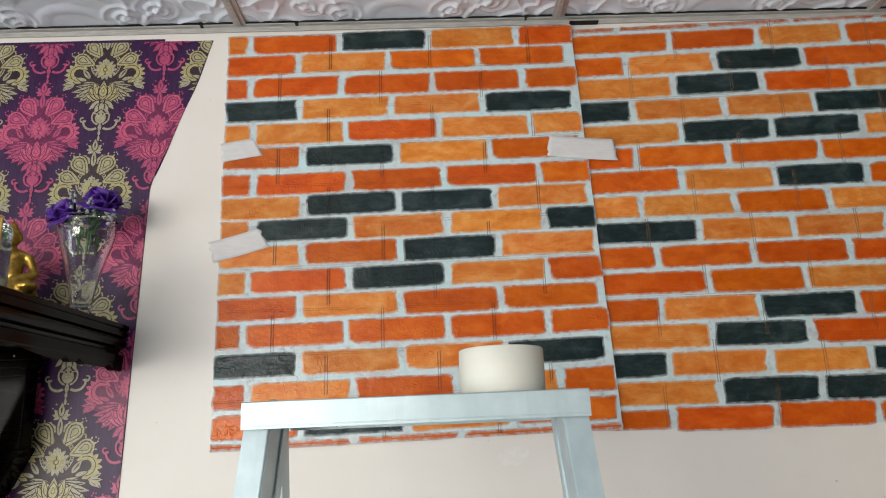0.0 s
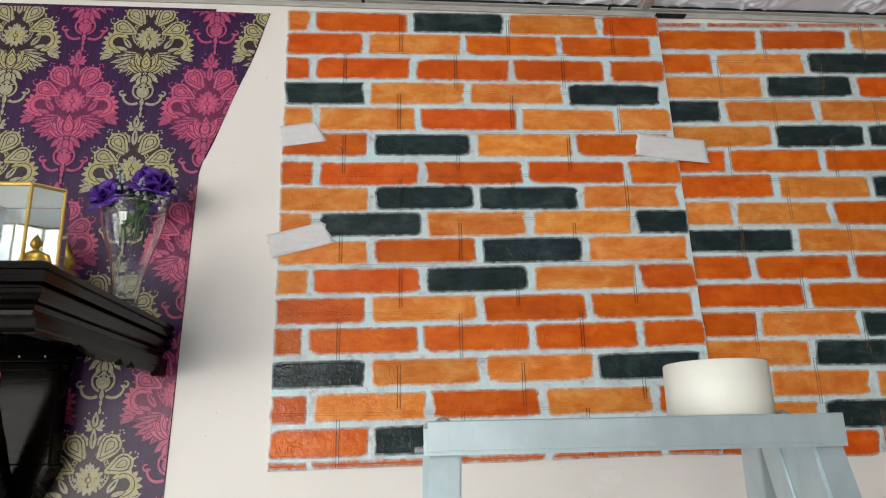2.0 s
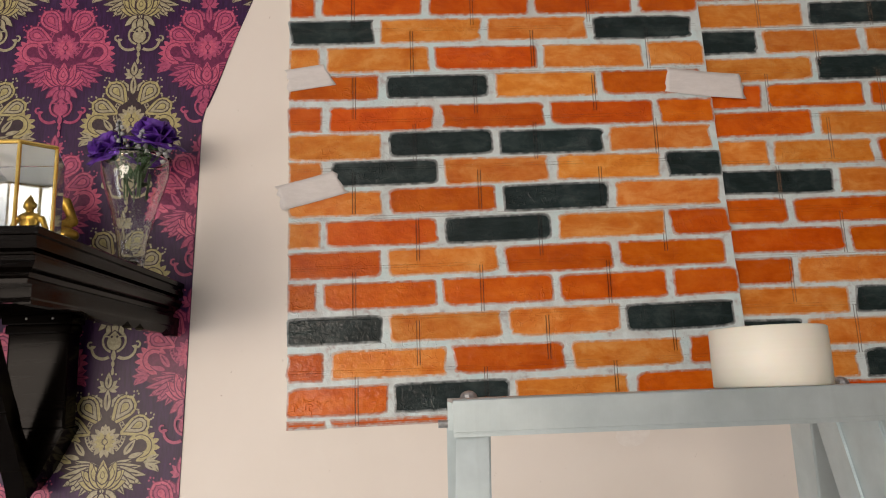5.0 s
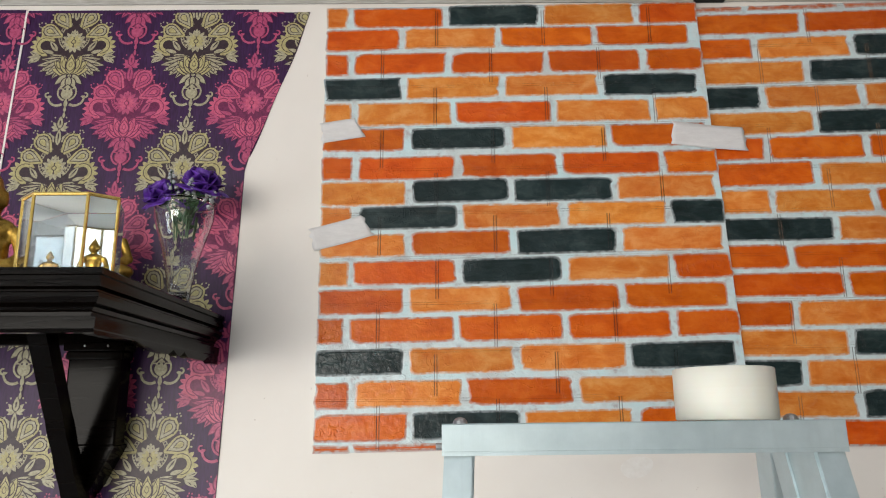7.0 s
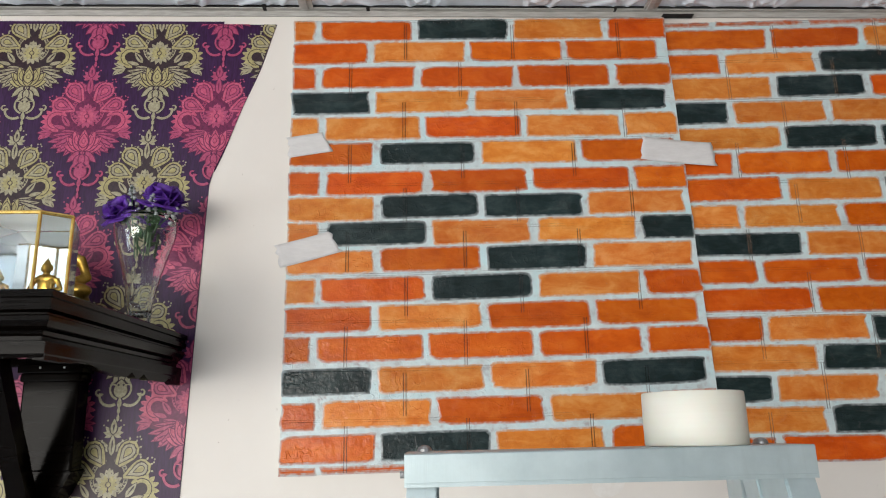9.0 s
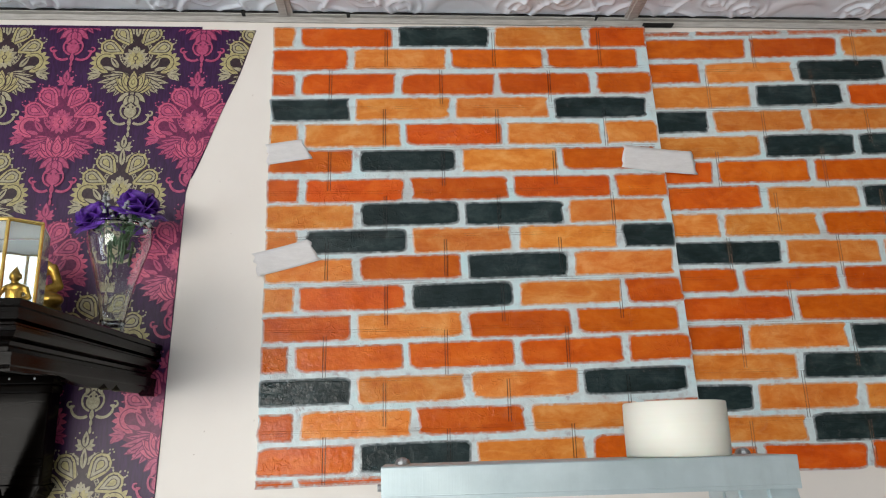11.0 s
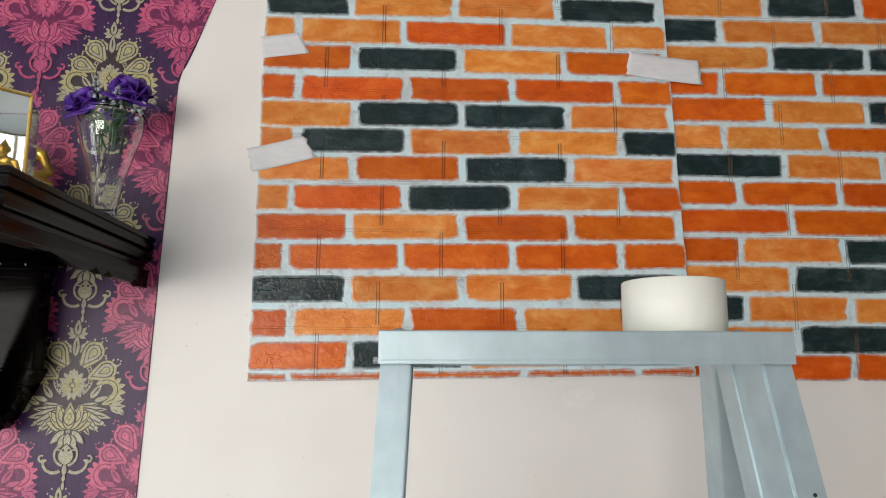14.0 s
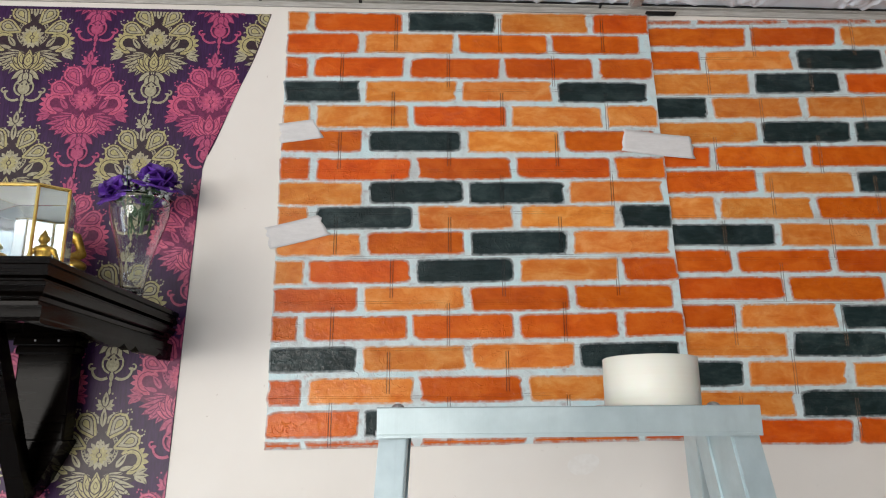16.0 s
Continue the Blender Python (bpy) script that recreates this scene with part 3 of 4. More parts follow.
    curl(s, 0.051, -0.005, 0.0165, 120, -90, 0.0013, 0.0013, 1, 0.95)
    leaf(0.028, -0.016, 36, 0.026, 0.0100)
    petal(s, 0.030, -0.013, 36, 0.018, 0.0024, 1)
    leaf(0.034, -0.020, 74, 0.022, 0.0070)
    # twig of small leaves under it
    for x, z, a, l in ((0.056, -0.027, 92, 0.025), (0.058, -0.029, 120, 0.020), (0.060, -0.025, 66, 0.020), (0.070, -0.031, 140, 0.013)):
        leaf(x, z, a, l, 0.0078)
        petal(s, x + 0.005 * math.sin(radians(a)), z + 0.005 * math.cos(radians(a)), a, l * 0.6, 0.0014, 1)
    # the round flower in its dark hollow
    petal(s, 0, -0.024, 0, 0.062, 0.044, 1, 0.1)
    for ring, (count, rad, l, w, layer) in enumerate(((7, 0.010, 0.013, 0.0072, 0), (6, 0.004, 0.011, 0.0060, 2))):
        for k in range(count):
            a = 12 + 156 * (k + 0.5 * ring) / (count - 1)
            if a < 170:
                leaf(rad * math.sin(radians(a)), 0.003 + rad * math.cos(radians(a)), a, l, w, layer)
    leaf(0, 0.012, 0, 0.016, 0.008)
    for k in range(5):
        seed(0.017 * math.sin(radians(36 * k + 12)), 0.003 + 0.017 * math.cos(radians(36 * k + 12)), 0.0011, 1)
    seed(0, 0.003, 0.0038, 2)
    # the broad lotus with an eye-shaped leaf
    for a, l, w in ((74, 0.040, 0.010), (88, 0.050, 0.011), (101, 0.058, 0.013), (114, 0.056, 0.014), (128, 0.051, 0.014), (143, 0.046, 0.0135), (160, 0.041, 0.013), (180, 0.038, 0.013)):
        leaf(0.004 if a < 180 else 0, -0.034, a, l, w)
        petal(s, (0.004 if a < 180 else 0) + 0.026 * math.sin(radians(a)), -0.034 + 0.026 * math.cos(radians(a)), a, l * 0.40, 0.0020, 1)
    for a, l in ((112, 0.050), (124, 0.046)):
        seed(0.002 + l * math.sin(radians(a)), -0.034 + l * math.cos(radians(a)), 0.0046, 1)
        seed(0.002 + l * math.sin(radians(a)), -0.034 + l * math.cos(radians(a)), 0.0034, 0)
    for a, l, w in ((72, 0.032, 0.014), (48, 0.038, 0.016), (24, 0.040, 0.017), (0, 0.040, 0.017)):
        leaf(0.002 if a else 0, -0.062, a, l, w, 2)
        petal(s, (0.002 if a else 0) + 0.008 * math.sin(radians(a)), -0.056 + 0.008 * math.cos(radians(a)), a, l * 0.6, 0.0012, 1)
    for w, layer in ((0.017, 1), (0.0148, 2), (0.007, 1), (0.0054, 2)):
        petal(s, 0, -0.043 - 0.85 * w, 0, 1.7 * w, w, layer, -0.12)
    for a in (28, 52):
        curl(s, 0.004 + 0.010 * (a > 40), -0.040, 0.013, -70, 60, 0.0014, 0.0009, 1, 0.9)
    # petals of the tail, then the heart with its scrolls
    for x, z, a, l in ((0.006, -0.064, 136, 0.026), (0.004, -0.070, 158, 0.022), (0, -0.068, 180, 0.024)):
        leaf(x, z, a, l, 0.0095)
    curl(s, 0, -0.098, 0.0165, 70, -75, 0.0030, 0.0034, 0, 1.0)
    leaf(0, -0.113, 0, 0.030, 0.021)
    seed(0.004, -0.092, 0.0022, 1)
    leaf(0, -0.128, 0, 0.018, 0.007)
    curl(s, 0.016, -0.108, 0.0165, 235, 372, 0.0048, 0.0036, 0, 0.95)
    curl(s, 0.0335, -0.103, 0.0062, 200, 480, 0.0042, 0.0022, 0, 0.5)
    curl(s, 0.012, -0.098, 0.008, 190, 20, 0.0026, 0.0016, 0, 0.7)
    for z, l, w in ((-0.137, 0.012, 0.0050), (-0.149, 0.013, 0.0046)):
        leaf(0, z, 0, l, w)
    return s


def motif_mesh(name, shapes, mats, cx=None, cz=None):
    """The printed motif, raised by the thickness of the print; cut along the paper's edge where a centre is given."""
    bm = bmesh.new()
    for n, (layer, pts) in enumerate(shapes):
        y = -(0.00018 + 0.000003 * n)
        f = bm.faces.new([bm.verts.new((x, y, z)) for x, z in pts])
        f.material_index = layer
    if cx is not None:
        for v in bm.verts:
            v.co.x += cx
            v.co.z += cz
        keep = bmesh.new()
        for lo, hi in ((2.25, 2.347), (2.19, 2.25), (2.12, 2.19), (2.045, 2.12), (DADO + 0.018, 2.045)):
            part_bm = bm.copy()
            for co, no in (((0, 0, hi), (0, 0, 1)), ((0, 0, lo), (0, 0, -1))):
                bmesh.ops.bisect_plane(part_bm, geom=part_bm.verts[:] + part_bm.edges[:] + part_bm.faces[:], plane_co=co, plane_no=no, clear_outer=True)
            a, c = cut_x(hi - 1e-4), cut_x(lo + 1e-4)
            nrm = Vector((hi - lo, 0, -(a - c))).normalized()
            bmesh.ops.bisect_plane(part_bm, geom=part_bm.verts[:] + part_bm.edges[:] + part_bm.faces[:], plane_co=(c - 0.0006, 0, lo), plane_no=nrm, clear_outer=True)
            tmp = bpy.data.meshes.new("cut")
            part_bm.to_mesh(tmp)
            part_bm.free()
            keep.from_mesh(tmp)
            bpy.data.meshes.remove(tmp)
        bm.free()
        bm = keep
        for v in bm.verts:
            v.co.x -= cx
            v.co.z -= cz
    me = bpy.data.meshes.new(name)
    if len(bm.faces):
        bm.to_mesh(me)
    count = len(bm.faces)
    bm.free()
    for m in mats:
        me.materials.append(m)
    return me, count


SHAPES = motif_shapes()
GOLD_MESH, PINK_MESH = motif_mesh("gold_motif", SHAPES, GOLD_PRINT)[0], motif_mesh("pink_motif", SHAPES, PINK_PRINT)[0]
COL, ROW = 0.1125, 0.246
for k in range(-7, 3):
    gold = k % 2 == 0
    for j in range(-1, 5):
        z = (2.285 if gold else 2.162) - ROW * j
        x = -0.2475 + COL * k - LEAN * (2.2 - z)
        if z < DADO - 0.08 or z > 2.55:
            continue
        me = GOLD_MESH if gold else PINK_MESH
        if x > -0.27 or z > 2.22 or z < DADO + 0.18:
            me, count = motif_mesh("gold_motif" if gold else "pink_motif", SHAPES, GOLD_PRINT if gold else PINK_PRINT, x, z)
            if not count:
                continue
        ob = new("gold_motif" if gold else "pink_motif", me)
        ob.parent = SHEETS[0] if x < -0.6 else SHEETS[1] if x < -0.13 else SHEETS[2]
        ob.location = (x, -DEPTH, z)
        tagged(ob, kind="stuff")

# ---- foam brick sheets ----
def rim_material(name, brick, smear, share):
    """The smudged border of a printed brick: brick colour fading into the mortar's."""
    m, t, b = material(name, 0.45, coat=0.38, spec=0.22)
    tone = lambda k: tuple((1 - k) * x + k * y for x, y in zip(brick, smear))
    c = ramp(t, noise_node(t, coords(t), 85, 5, 0.66, 0.5), (0.34, tone(max(0, share - 0.45))), (0.5, tone(share)), (0.64, tone(min(1, share + 0.45))))
    t.links.new(c, b.inputs["Base Color"])
    film_bump(t, b)
    return m


BORDER = {"r": ("red_orange", (0.52, 0.098, 0.012), (0.56, 0.57, 0.55)), "o": ("orange", (0.66, 0.24, 0.06), (0.62, 0.63, 0.60)), "k": ("charcoal", (0.022, 0.034, 0.035), (0.42, 0.47, 0.48))}
RIM = {k: rim_material(n + "_brick_border", c, m, 0.22) for k, (n, c, m) in BORDER.items()}
SMEAR = {k: rim_material(n + "_brick_smear", c, m, 0.66) for k, (n, c, m) in BORDER.items()}


def brick_outline(rng, w, h, n=60):
    """A hand-drawn brick outline: rounded corners and a wavering edge."""
    pts, seed = [], rng.uniform(0, 90)
    power = [rng.uniform(7.0, 24.0) for _ in range(4)]
    lean = rng.uniform(-0.002, 0.002) * min(1.0, w / 0.15)
    for k in range(n):
        a = 2 * math.pi * (k + 0.5) / n
        a -= 0.32 * math.sin(2 * a) * (1 if w > h else -1) * 0.9
        ca, sa = math.cos(a), math.sin(a)
        e = 2 / power[int(4 * (k + 0.5) / n)]
        x, z = w / 2 * math.copysign(abs(ca) ** e, ca), h / 2 * math.copysign(abs(sa) ** e, sa)
        wob = 0.0014 * noise.noise((seed, x * 45, z * 45)) + 0.0003 * noise.noise((seed, x * 120, z * 120))
        chip = min(0.0, noise.noise((seed + 5, x * 20, z * 90)) + 0.05) * 0.009 * min(1.0, w / 0.12) * abs(ca) ** 3
        pts.append((x + lean * z / h * 2 + (2.4 * wob + chip) * ca, z + 1.5 * wob * math.copysign(1, sa)))
    return pts


def brick_mesh(name, rng, w, h, colour):
    pts = brick_outline(rng, w + 0.0035, h + 0.003)
    n, edges = len(pts), ((0.0, 0.0), (0.0017, -0.0003), (0.0036, -0.0006))
    verts = [(x * (1 - d / (w / 2)), y, z * (1 - d / (h / 2))) for d, y in edges for x, z in pts]
    faces = [(r * n + k, r * n + (k + 1) % n, (r + 1) * n + (k + 1) % n, (r + 1) * n + k) for r in (0, 1) for k in range(n)]
    faces.append(tuple(range(2 * n, 3 * n)))
    me = bpy.data.meshes.new(name)
    me.from_pydata(verts, [], faces)
    for m in (BRICK[colour], RIM[colour], SMEAR[colour]):
        me.materials.append(m)
    for i, p in enumerate(me.polygons):
        p.material_index = 2 if i < n else 1 if i < 2 * n else 0
        p.use_smooth = False
    return me


RNG = random.Random(7)
H = 0.0410
SHARED = {c: [brick_mesh("brick", RNG, 0.168, H, c) for _ in range(7)] for c in "rok"}


def foam_sheet(left, right, top, bottom, depth, heights, joint, slope, pivot, courses, label, groove_tone):
    """A sheet of pressed foam, hung slightly askew: film in mortar colour with a brick in relief for each letter.
    A course is its colours and its first joint; joints and slope run from the top value to the bottom one."""
    share = lambda z: min(1.0, max(0.0, (top - z) / (top - bottom)))
    between = lambda pair, z: pair[0] + (pair[1] - pair[0]) * share(z)
    rise = lambda x, z: between(slope, z) * (x - pivot)

    def hang(bm):
        for v in bm.verts:
            v.co.z += rise(v.co.x, v.co.z)
        return bm

    bm = bmesh.new()
    steps = 40
    edge = lambda z, s: s + 0.0012 * noise.noise((z * 14, s * 9, 1.0))
    outline = [(edge(z, between(left, z)), z) for z in [bottom + (top - bottom) * k / steps for k in range(steps + 1)]]
    outline += [(edge(z, between(right, z)), z) for z in [top + (bottom - top) * k / steps for k in range(steps + 1)]]
    prism(bm, outline, -depth, -0.0002)
    sheet = tagged(put("foam_brick_sheet", hang(bm), M_MORTAR), label, "wall panel", "foam brick sheets")
    laid = []
    for zc, (colours, start) in zip(heights, courses):
        z0, z1 = max(bottom + 0.001, zc - H / 2), min(top - 0.001, zc + H / 2)
        if z1 - z0 < 0.005:
            continue
        step, lo, hi = between(joint, zc), between(left, zc), between(right, zc)
        x = start - step
        for k, colour in enumerate(colours):
            a, c = (lo if k == 0 else x + 0.0105), min(start + step * k, hi)
            x = start + step * k
            a, c = max(a, lo), c - RNG.uniform(0.0, 0.003)
            if c - a < 0.01:
                continue
            full = c - a > 0.14 and z1 - z0 > 0.03
            laid.append((a + 0.002, c - 0.002, z0 + 0.001, z1 - 0.001))
            me = RNG.choice(SHARED[colour]) if full else brick_mesh("brick", RNG, c - a, z1 - z0, colour)
            ob = new("brick", me)
            ob.parent = sheet
            mid = (z0 + z1) / 2 + (RNG.uniform(-0.0012, 0.0012) if full else 0)
            ob.location = ((a + c) / 2, -depth - 0.0001, mid + rise((a + c) / 2, mid))
            ob.rotation_euler = (0, -between(slope, mid) + (RNG.uniform(-0.007, 0.007) if full else 0), 0)
            if full:
                ob.scale = ((c - a) / 0.168, 1, RNG.uniform(0.95, 1.03))
    # pressed double lines of the foam blocks: thin bars coloured like the shade in grooves
    x0, x1 = max(left), min(right)
    z = top - 0.004
    while z > bottom + 0.03:
        bm = bmesh.new()
        for dz in (-0.002, 0.002):
            add_box(bm, (x0 + 0.002, -depth - 0.0014, z + dz - 0.0004), (x1 - 0.002, -depth - 0.0005, z + dz + 0.0004))
        put("pressed_seam_shade", hang(bm), M_SEAM_SHADE, sheet)
        z -= BLOCK
    row, z = 0, top - 0.004
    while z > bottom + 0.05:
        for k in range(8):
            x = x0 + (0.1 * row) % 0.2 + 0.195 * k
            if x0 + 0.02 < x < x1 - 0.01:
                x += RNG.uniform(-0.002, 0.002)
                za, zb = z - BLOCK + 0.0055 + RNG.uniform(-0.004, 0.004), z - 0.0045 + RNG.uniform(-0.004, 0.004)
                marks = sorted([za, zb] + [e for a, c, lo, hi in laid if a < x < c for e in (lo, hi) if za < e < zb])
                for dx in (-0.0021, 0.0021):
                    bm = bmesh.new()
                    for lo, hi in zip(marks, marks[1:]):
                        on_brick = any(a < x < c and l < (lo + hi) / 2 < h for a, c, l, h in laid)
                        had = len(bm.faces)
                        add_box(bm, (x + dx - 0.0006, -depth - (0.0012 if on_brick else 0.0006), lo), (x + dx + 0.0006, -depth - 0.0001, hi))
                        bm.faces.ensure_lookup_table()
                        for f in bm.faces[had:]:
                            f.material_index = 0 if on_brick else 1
                    line = put("pressed_line", hang(bm), groove_tone, sheet)
                    line.data.materials.append(M_GROOVE_PALE)
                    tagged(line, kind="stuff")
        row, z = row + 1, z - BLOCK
    return sheet


# colours of each course from its top: r red-orange, o orange, k charcoal; then the first joint
BLOCK = 0.0785
A, B = 0.040, 0.140
FIRST = [("orkor", A - 0.005), ("rorrr", B - 0.011), ("rrrrr", A - 0.002), ("kookr", B - 0.006), ("ooroo", A + 0.005), ("rkorr", B), ("rrrrr", A + 0.011), ("okkor", B + 0.003), ("okook", A + 0.013), ("orkor", B + 0.004), ("orkor", A + 0.008), ("rorrr", B + 0.001), ("rrrrr", A + 0.003), ("kookr", B + 0.002), ("roror", A + 0.014), ("rkorr", B + 0.007), ("rrrrr", A + 0.016)]
FIRST_Z = [2.330, 2.2845, 2.2355, 2.1875, 2.139, 2.089, 2.0375, 1.992, 1.947, 1.9, 1.851, 1.8025, 1.755, 1.704, 1.6505, 1.599, 1.552]
C, D = 0.775, 0.872
SECOND = [("rrrrr", C - 0.012), ("rrorr", D - 0.008), ("rokror", C - 0.002), ("okror", D - 0.010), ("kookr", C + 0.002), ("okkor", D - 0.008), ("rrrrr", C - 0.003), ("rokro", D - 0.018), ("ooror", C - 0.003), ("koorr", D + 0.002), ("rrrro", C + 0.018), ("rroro", D + 0.008), ("rokro", C + 0.014), ("okrro", D + 0.003), ("kookr", C + 0.018), ("okkro", D + 0.005), ("rrrrr", C + 0.013)]
SECOND_Z = [2.369 - 0.0491 * n for n in range(17)]
sheet_two = foam_sheet((0.655, 0.684), (1.380, 1.380), 2.357, 1.5710, 0.0035, SECOND_Z, (0.1765, 0.1795), (0.032, 0.0), 0.9, SECOND, "orange brick-print foam sheet partly under its neighbour", M_GROOVE_GLINT)
sheet_one = foam_sheet((-0.004, 0.0), (0.672, 0.702), 2.351, 1.5625, 0.0110, FIRST_Z, (0.1742, 0.1825), (0.014, 0.023), 0.2, FIRST, "orange and charcoal brick-print foam sheet taped at the edges", M_GROOVE_SHADE)


def tape_strip(place, length, height, turn, depth, sag, label):
    """A torn strip of masking tape lying over the sheets."""
    rng = random.Random(int(length * 1e4))
    bm = bmesh.new()
    nx, ny = 16, 6
    rows = []
    for j in range(ny + 1):
        row = []
        for i in range(nx + 1):
            u, v = i / nx - 0.5, j / ny - 0.5
            x = u * length + (rng.uniform(-0.0035, 0.0035) if i in (0, nx) else 0)
            x -= 0.011 * v * max(0.0, u - 0.25) * 4
            z = v * height + sag * (u * 2) ** 2 * height
            row.append(bm.verts.new((x, -0.0003 * noise.noise((u * 8, v * 5, 0)), z)))
        rows.append(row)
    for a, c in zip(rows, rows[1:]):
        for i in range(nx):
            bm.faces.new((a[i], a[i + 1], c[i + 1], c[i]))
    ob = tagged(put("masking_tape_strip", bm, M_STRIP, smooth=True), label, "tape strip", "strips of masking tape")
    ob.matrix_world = Matrix.Translation((place[0], -depth, place[1])) @ pose(0, 0, 0, 0, turn, 0)
    solid = ob.modifiers.new("thickness", "SOLIDIFY")
    solid.thickness = 0.0002
    return ob


tape_strip((0.027, 2.106), 0.068, 0.038, -9, 0.0131, 0, "torn strip of off-white masking tape on the sheet edge")
tape_strip((0.032, 1.919), 0.098, 0.040, -15, 0.0131, 0.02, "longer slanting strip of off-white masking tape on the sheet edge")
tape_strip((0.674, 2.091), 0.130, 0.043, 6, 0.0132, 0.04, "creased masking tape strip across the joint of two sheets")

# ---- step ladder ----
TOP, FRONT, BACK, LX, RX = 1.6015, -0.606, -0.513, 0.2067, 0.5237


LEG = FRONT + 0.0075


def ladder_beam(bm, x0, x1, y0, y1, slope_x, slope_y, z1, z0=0.004):
    """A straight bar of rectangular section that leans by the slopes per metre of height."""
    vs = []
    for z in (z0, z1):
        d = TOP - z
        vs.append([bm.verts.new((x + slope_x * d, y + slope_y * d, z)) for x, y in ((x0, y0), (x1, y0), (x1, y1), (x0, y1))])
    lo, hi = vs
    bm.faces.new(lo[::-1])
    bm.faces.new(hi)
    for k in range(4):
        bm.faces.new((lo[k], lo[(k + 1) % 4], hi[(k + 1) % 4], hi[k]))
    return bm


def soften(bm, by=0.0008):
    bmesh.ops.recalc_face_normals(bm, faces=bm.faces)
    bmesh.ops.bevel(bm, geom=bm.edges[:], offset=by, segments=2, affect="EDGES")
    return bm


def ladder():
    root = thing("step_ladder", "pale aluminium folding step ladder standing before the wall", "ladder")
    bm = bmesh.new()
    section = [(FRONT + 0.001, 0), (BACK - 0.001, 0), (BACK, -0.001), (BACK, -0.0247), (BACK - 0.0022, -0.0247), (BACK - 0.0022, -0.0025), (FRONT + 0.0022, -0.0025), (FRONT + 0.0022, -0.0247), (FRONT, -0.0247), (FRONT, -0.001)]
    prism(bm, section, LX, RX)
    for v in bm.verts:
        v.co = Vector((v.co.y, v.co.x, TOP + v.co.z))
    plate = put("top_plate", bm, M_ALU, root)
    for z in (TOP - 0.0225,):
        put("bead", box((LX + 0.001, FRONT - 0.0004, z), (RX - 0.001, FRONT + 0.0004, z + 0.0011), 0.0003), M_ALU, plate)
    for side, x in ((-1, LX + 0.003), (1, RX - 0.003)):
        s = -side
        # front leg: flange, web and its rib
        bm = bmesh.new()
        flange = sorted((x, x + s * 0.0225))
        ladder_beam(bm, flange[0], flange[1], LEG + 0.0026, LEG + 0.0046, side * 0.058, -0.25, TOP - 0.004)
        soften(bm, 0.0005)
        leg = put("front_leg", bm, M_ALU, root)
        web = sorted((x + s * 0.0215, x + s * 0.0235))
        bm = soften(ladder_beam(bmesh.new(), web[0], web[1], LEG + 0.0046, LEG + 0.085, side * 0.058, -0.25, TOP - 0.004), 0.0005)
        put("web", bm, M_ALU, leg)
        rib = sorted((x + s * 0.0235, x + s * 0.0255))
        bm = soften(ladder_beam(bmesh.new(), rib[0], rib[1], LEG + 0.052, LEG + 0.056, side * 0.058, -0.25, TOP - 0.01), 0.0006)
        put("rib", bm, M_ALU, leg)
        # rear leg: a narrow channel
        inner, face, splay = (RX - 0.017, 0.022, 0.095) if side > 0 else (LX + 0.0125, 0.0125, -0.012)
        bm = bmesh.new()
        channel = sorted((inner, inner + side * face))
        ladder_beam(bm, channel[0], channel[1], -0.500, -0.498, splay, 0.20, TOP - 0.016)
        soften(bm, 0.0005)
        rear = put("rear_leg", bm, M_ALU, root)
        side_face = sorted((inner, inner + side * 0.002))
        bm = soften(ladder_beam(bmesh.new(), side_face[0], side_face[1], -0.498, -0.464, splay, 0.20, TOP - 0.016), 0.0005)
        put("web", bm, M_ALU, rear)
        bm = add_rod(bmesh.new(), (inner - side * 0.004, -0.506, TOP - 0.020), (inner + side * 0.020, -0.506, TOP - 0.020), 0.003)
        put("hinge_pin", bm, M_RIVET, root)
        # bolt heads on the plate and on the leg
        bm = bmesh.new()
        add_ball(bm, (x + s * 0.012, -0.545, TOP + 0.0004), (0.0065, 0.0065, 0.0052), u=12, v=8)
        put("bolt", bm, M_RIVET, root)
        for dz in (0.117, 0.180, 0.188) if side > 0 else ():
            bm = bmesh.new()
            y = LEG + 0.0026 - 0.25 * dz
            add_ball(bm, (x + s * 0.010 + side * 0.068 * dz, y, TOP - dz), (0.0016, 0.0008, 0.0016), u=8, v=6)
            put("rivet", bm, M_INK, root)
    for z in (0.28, 0.56, 0.84, 1.12):
        d = TOP - z
        bm = add_box(bmesh.new(), (LX - 0.068 * d + 0.026, LEG - 0.25 * d + 0.005, z - 0.025), (RX + 0.068 * d - 0.026, LEG - 0.25 * d + 0.085, z), 0.002)
        put("step", bm, M_ALU, root)
    bm = bmesh.new()
    for a, c in (((0.280, 1.5785), (0.2825, 1.5835)), ((0.2825, 1.5835), (0.287, 1.5815))):
        add_rod(bm, (a[0], BACK - 0.0026, a[1]), (c[0], BACK - 0.0026, c[1]), 0.0006, sides=6)
    put("pen_tick", bm, M_INK, root, "small black pen tick")
    return root


# the ladder stands a little turned and off level
ladder().matrix_world = Matrix.Translation((LX, FRONT, TOP)) @ pose(0, 0, 0, 0, -0.45, -0.8) @ Matrix.Translation((-LX, -FRONT, -TOP))


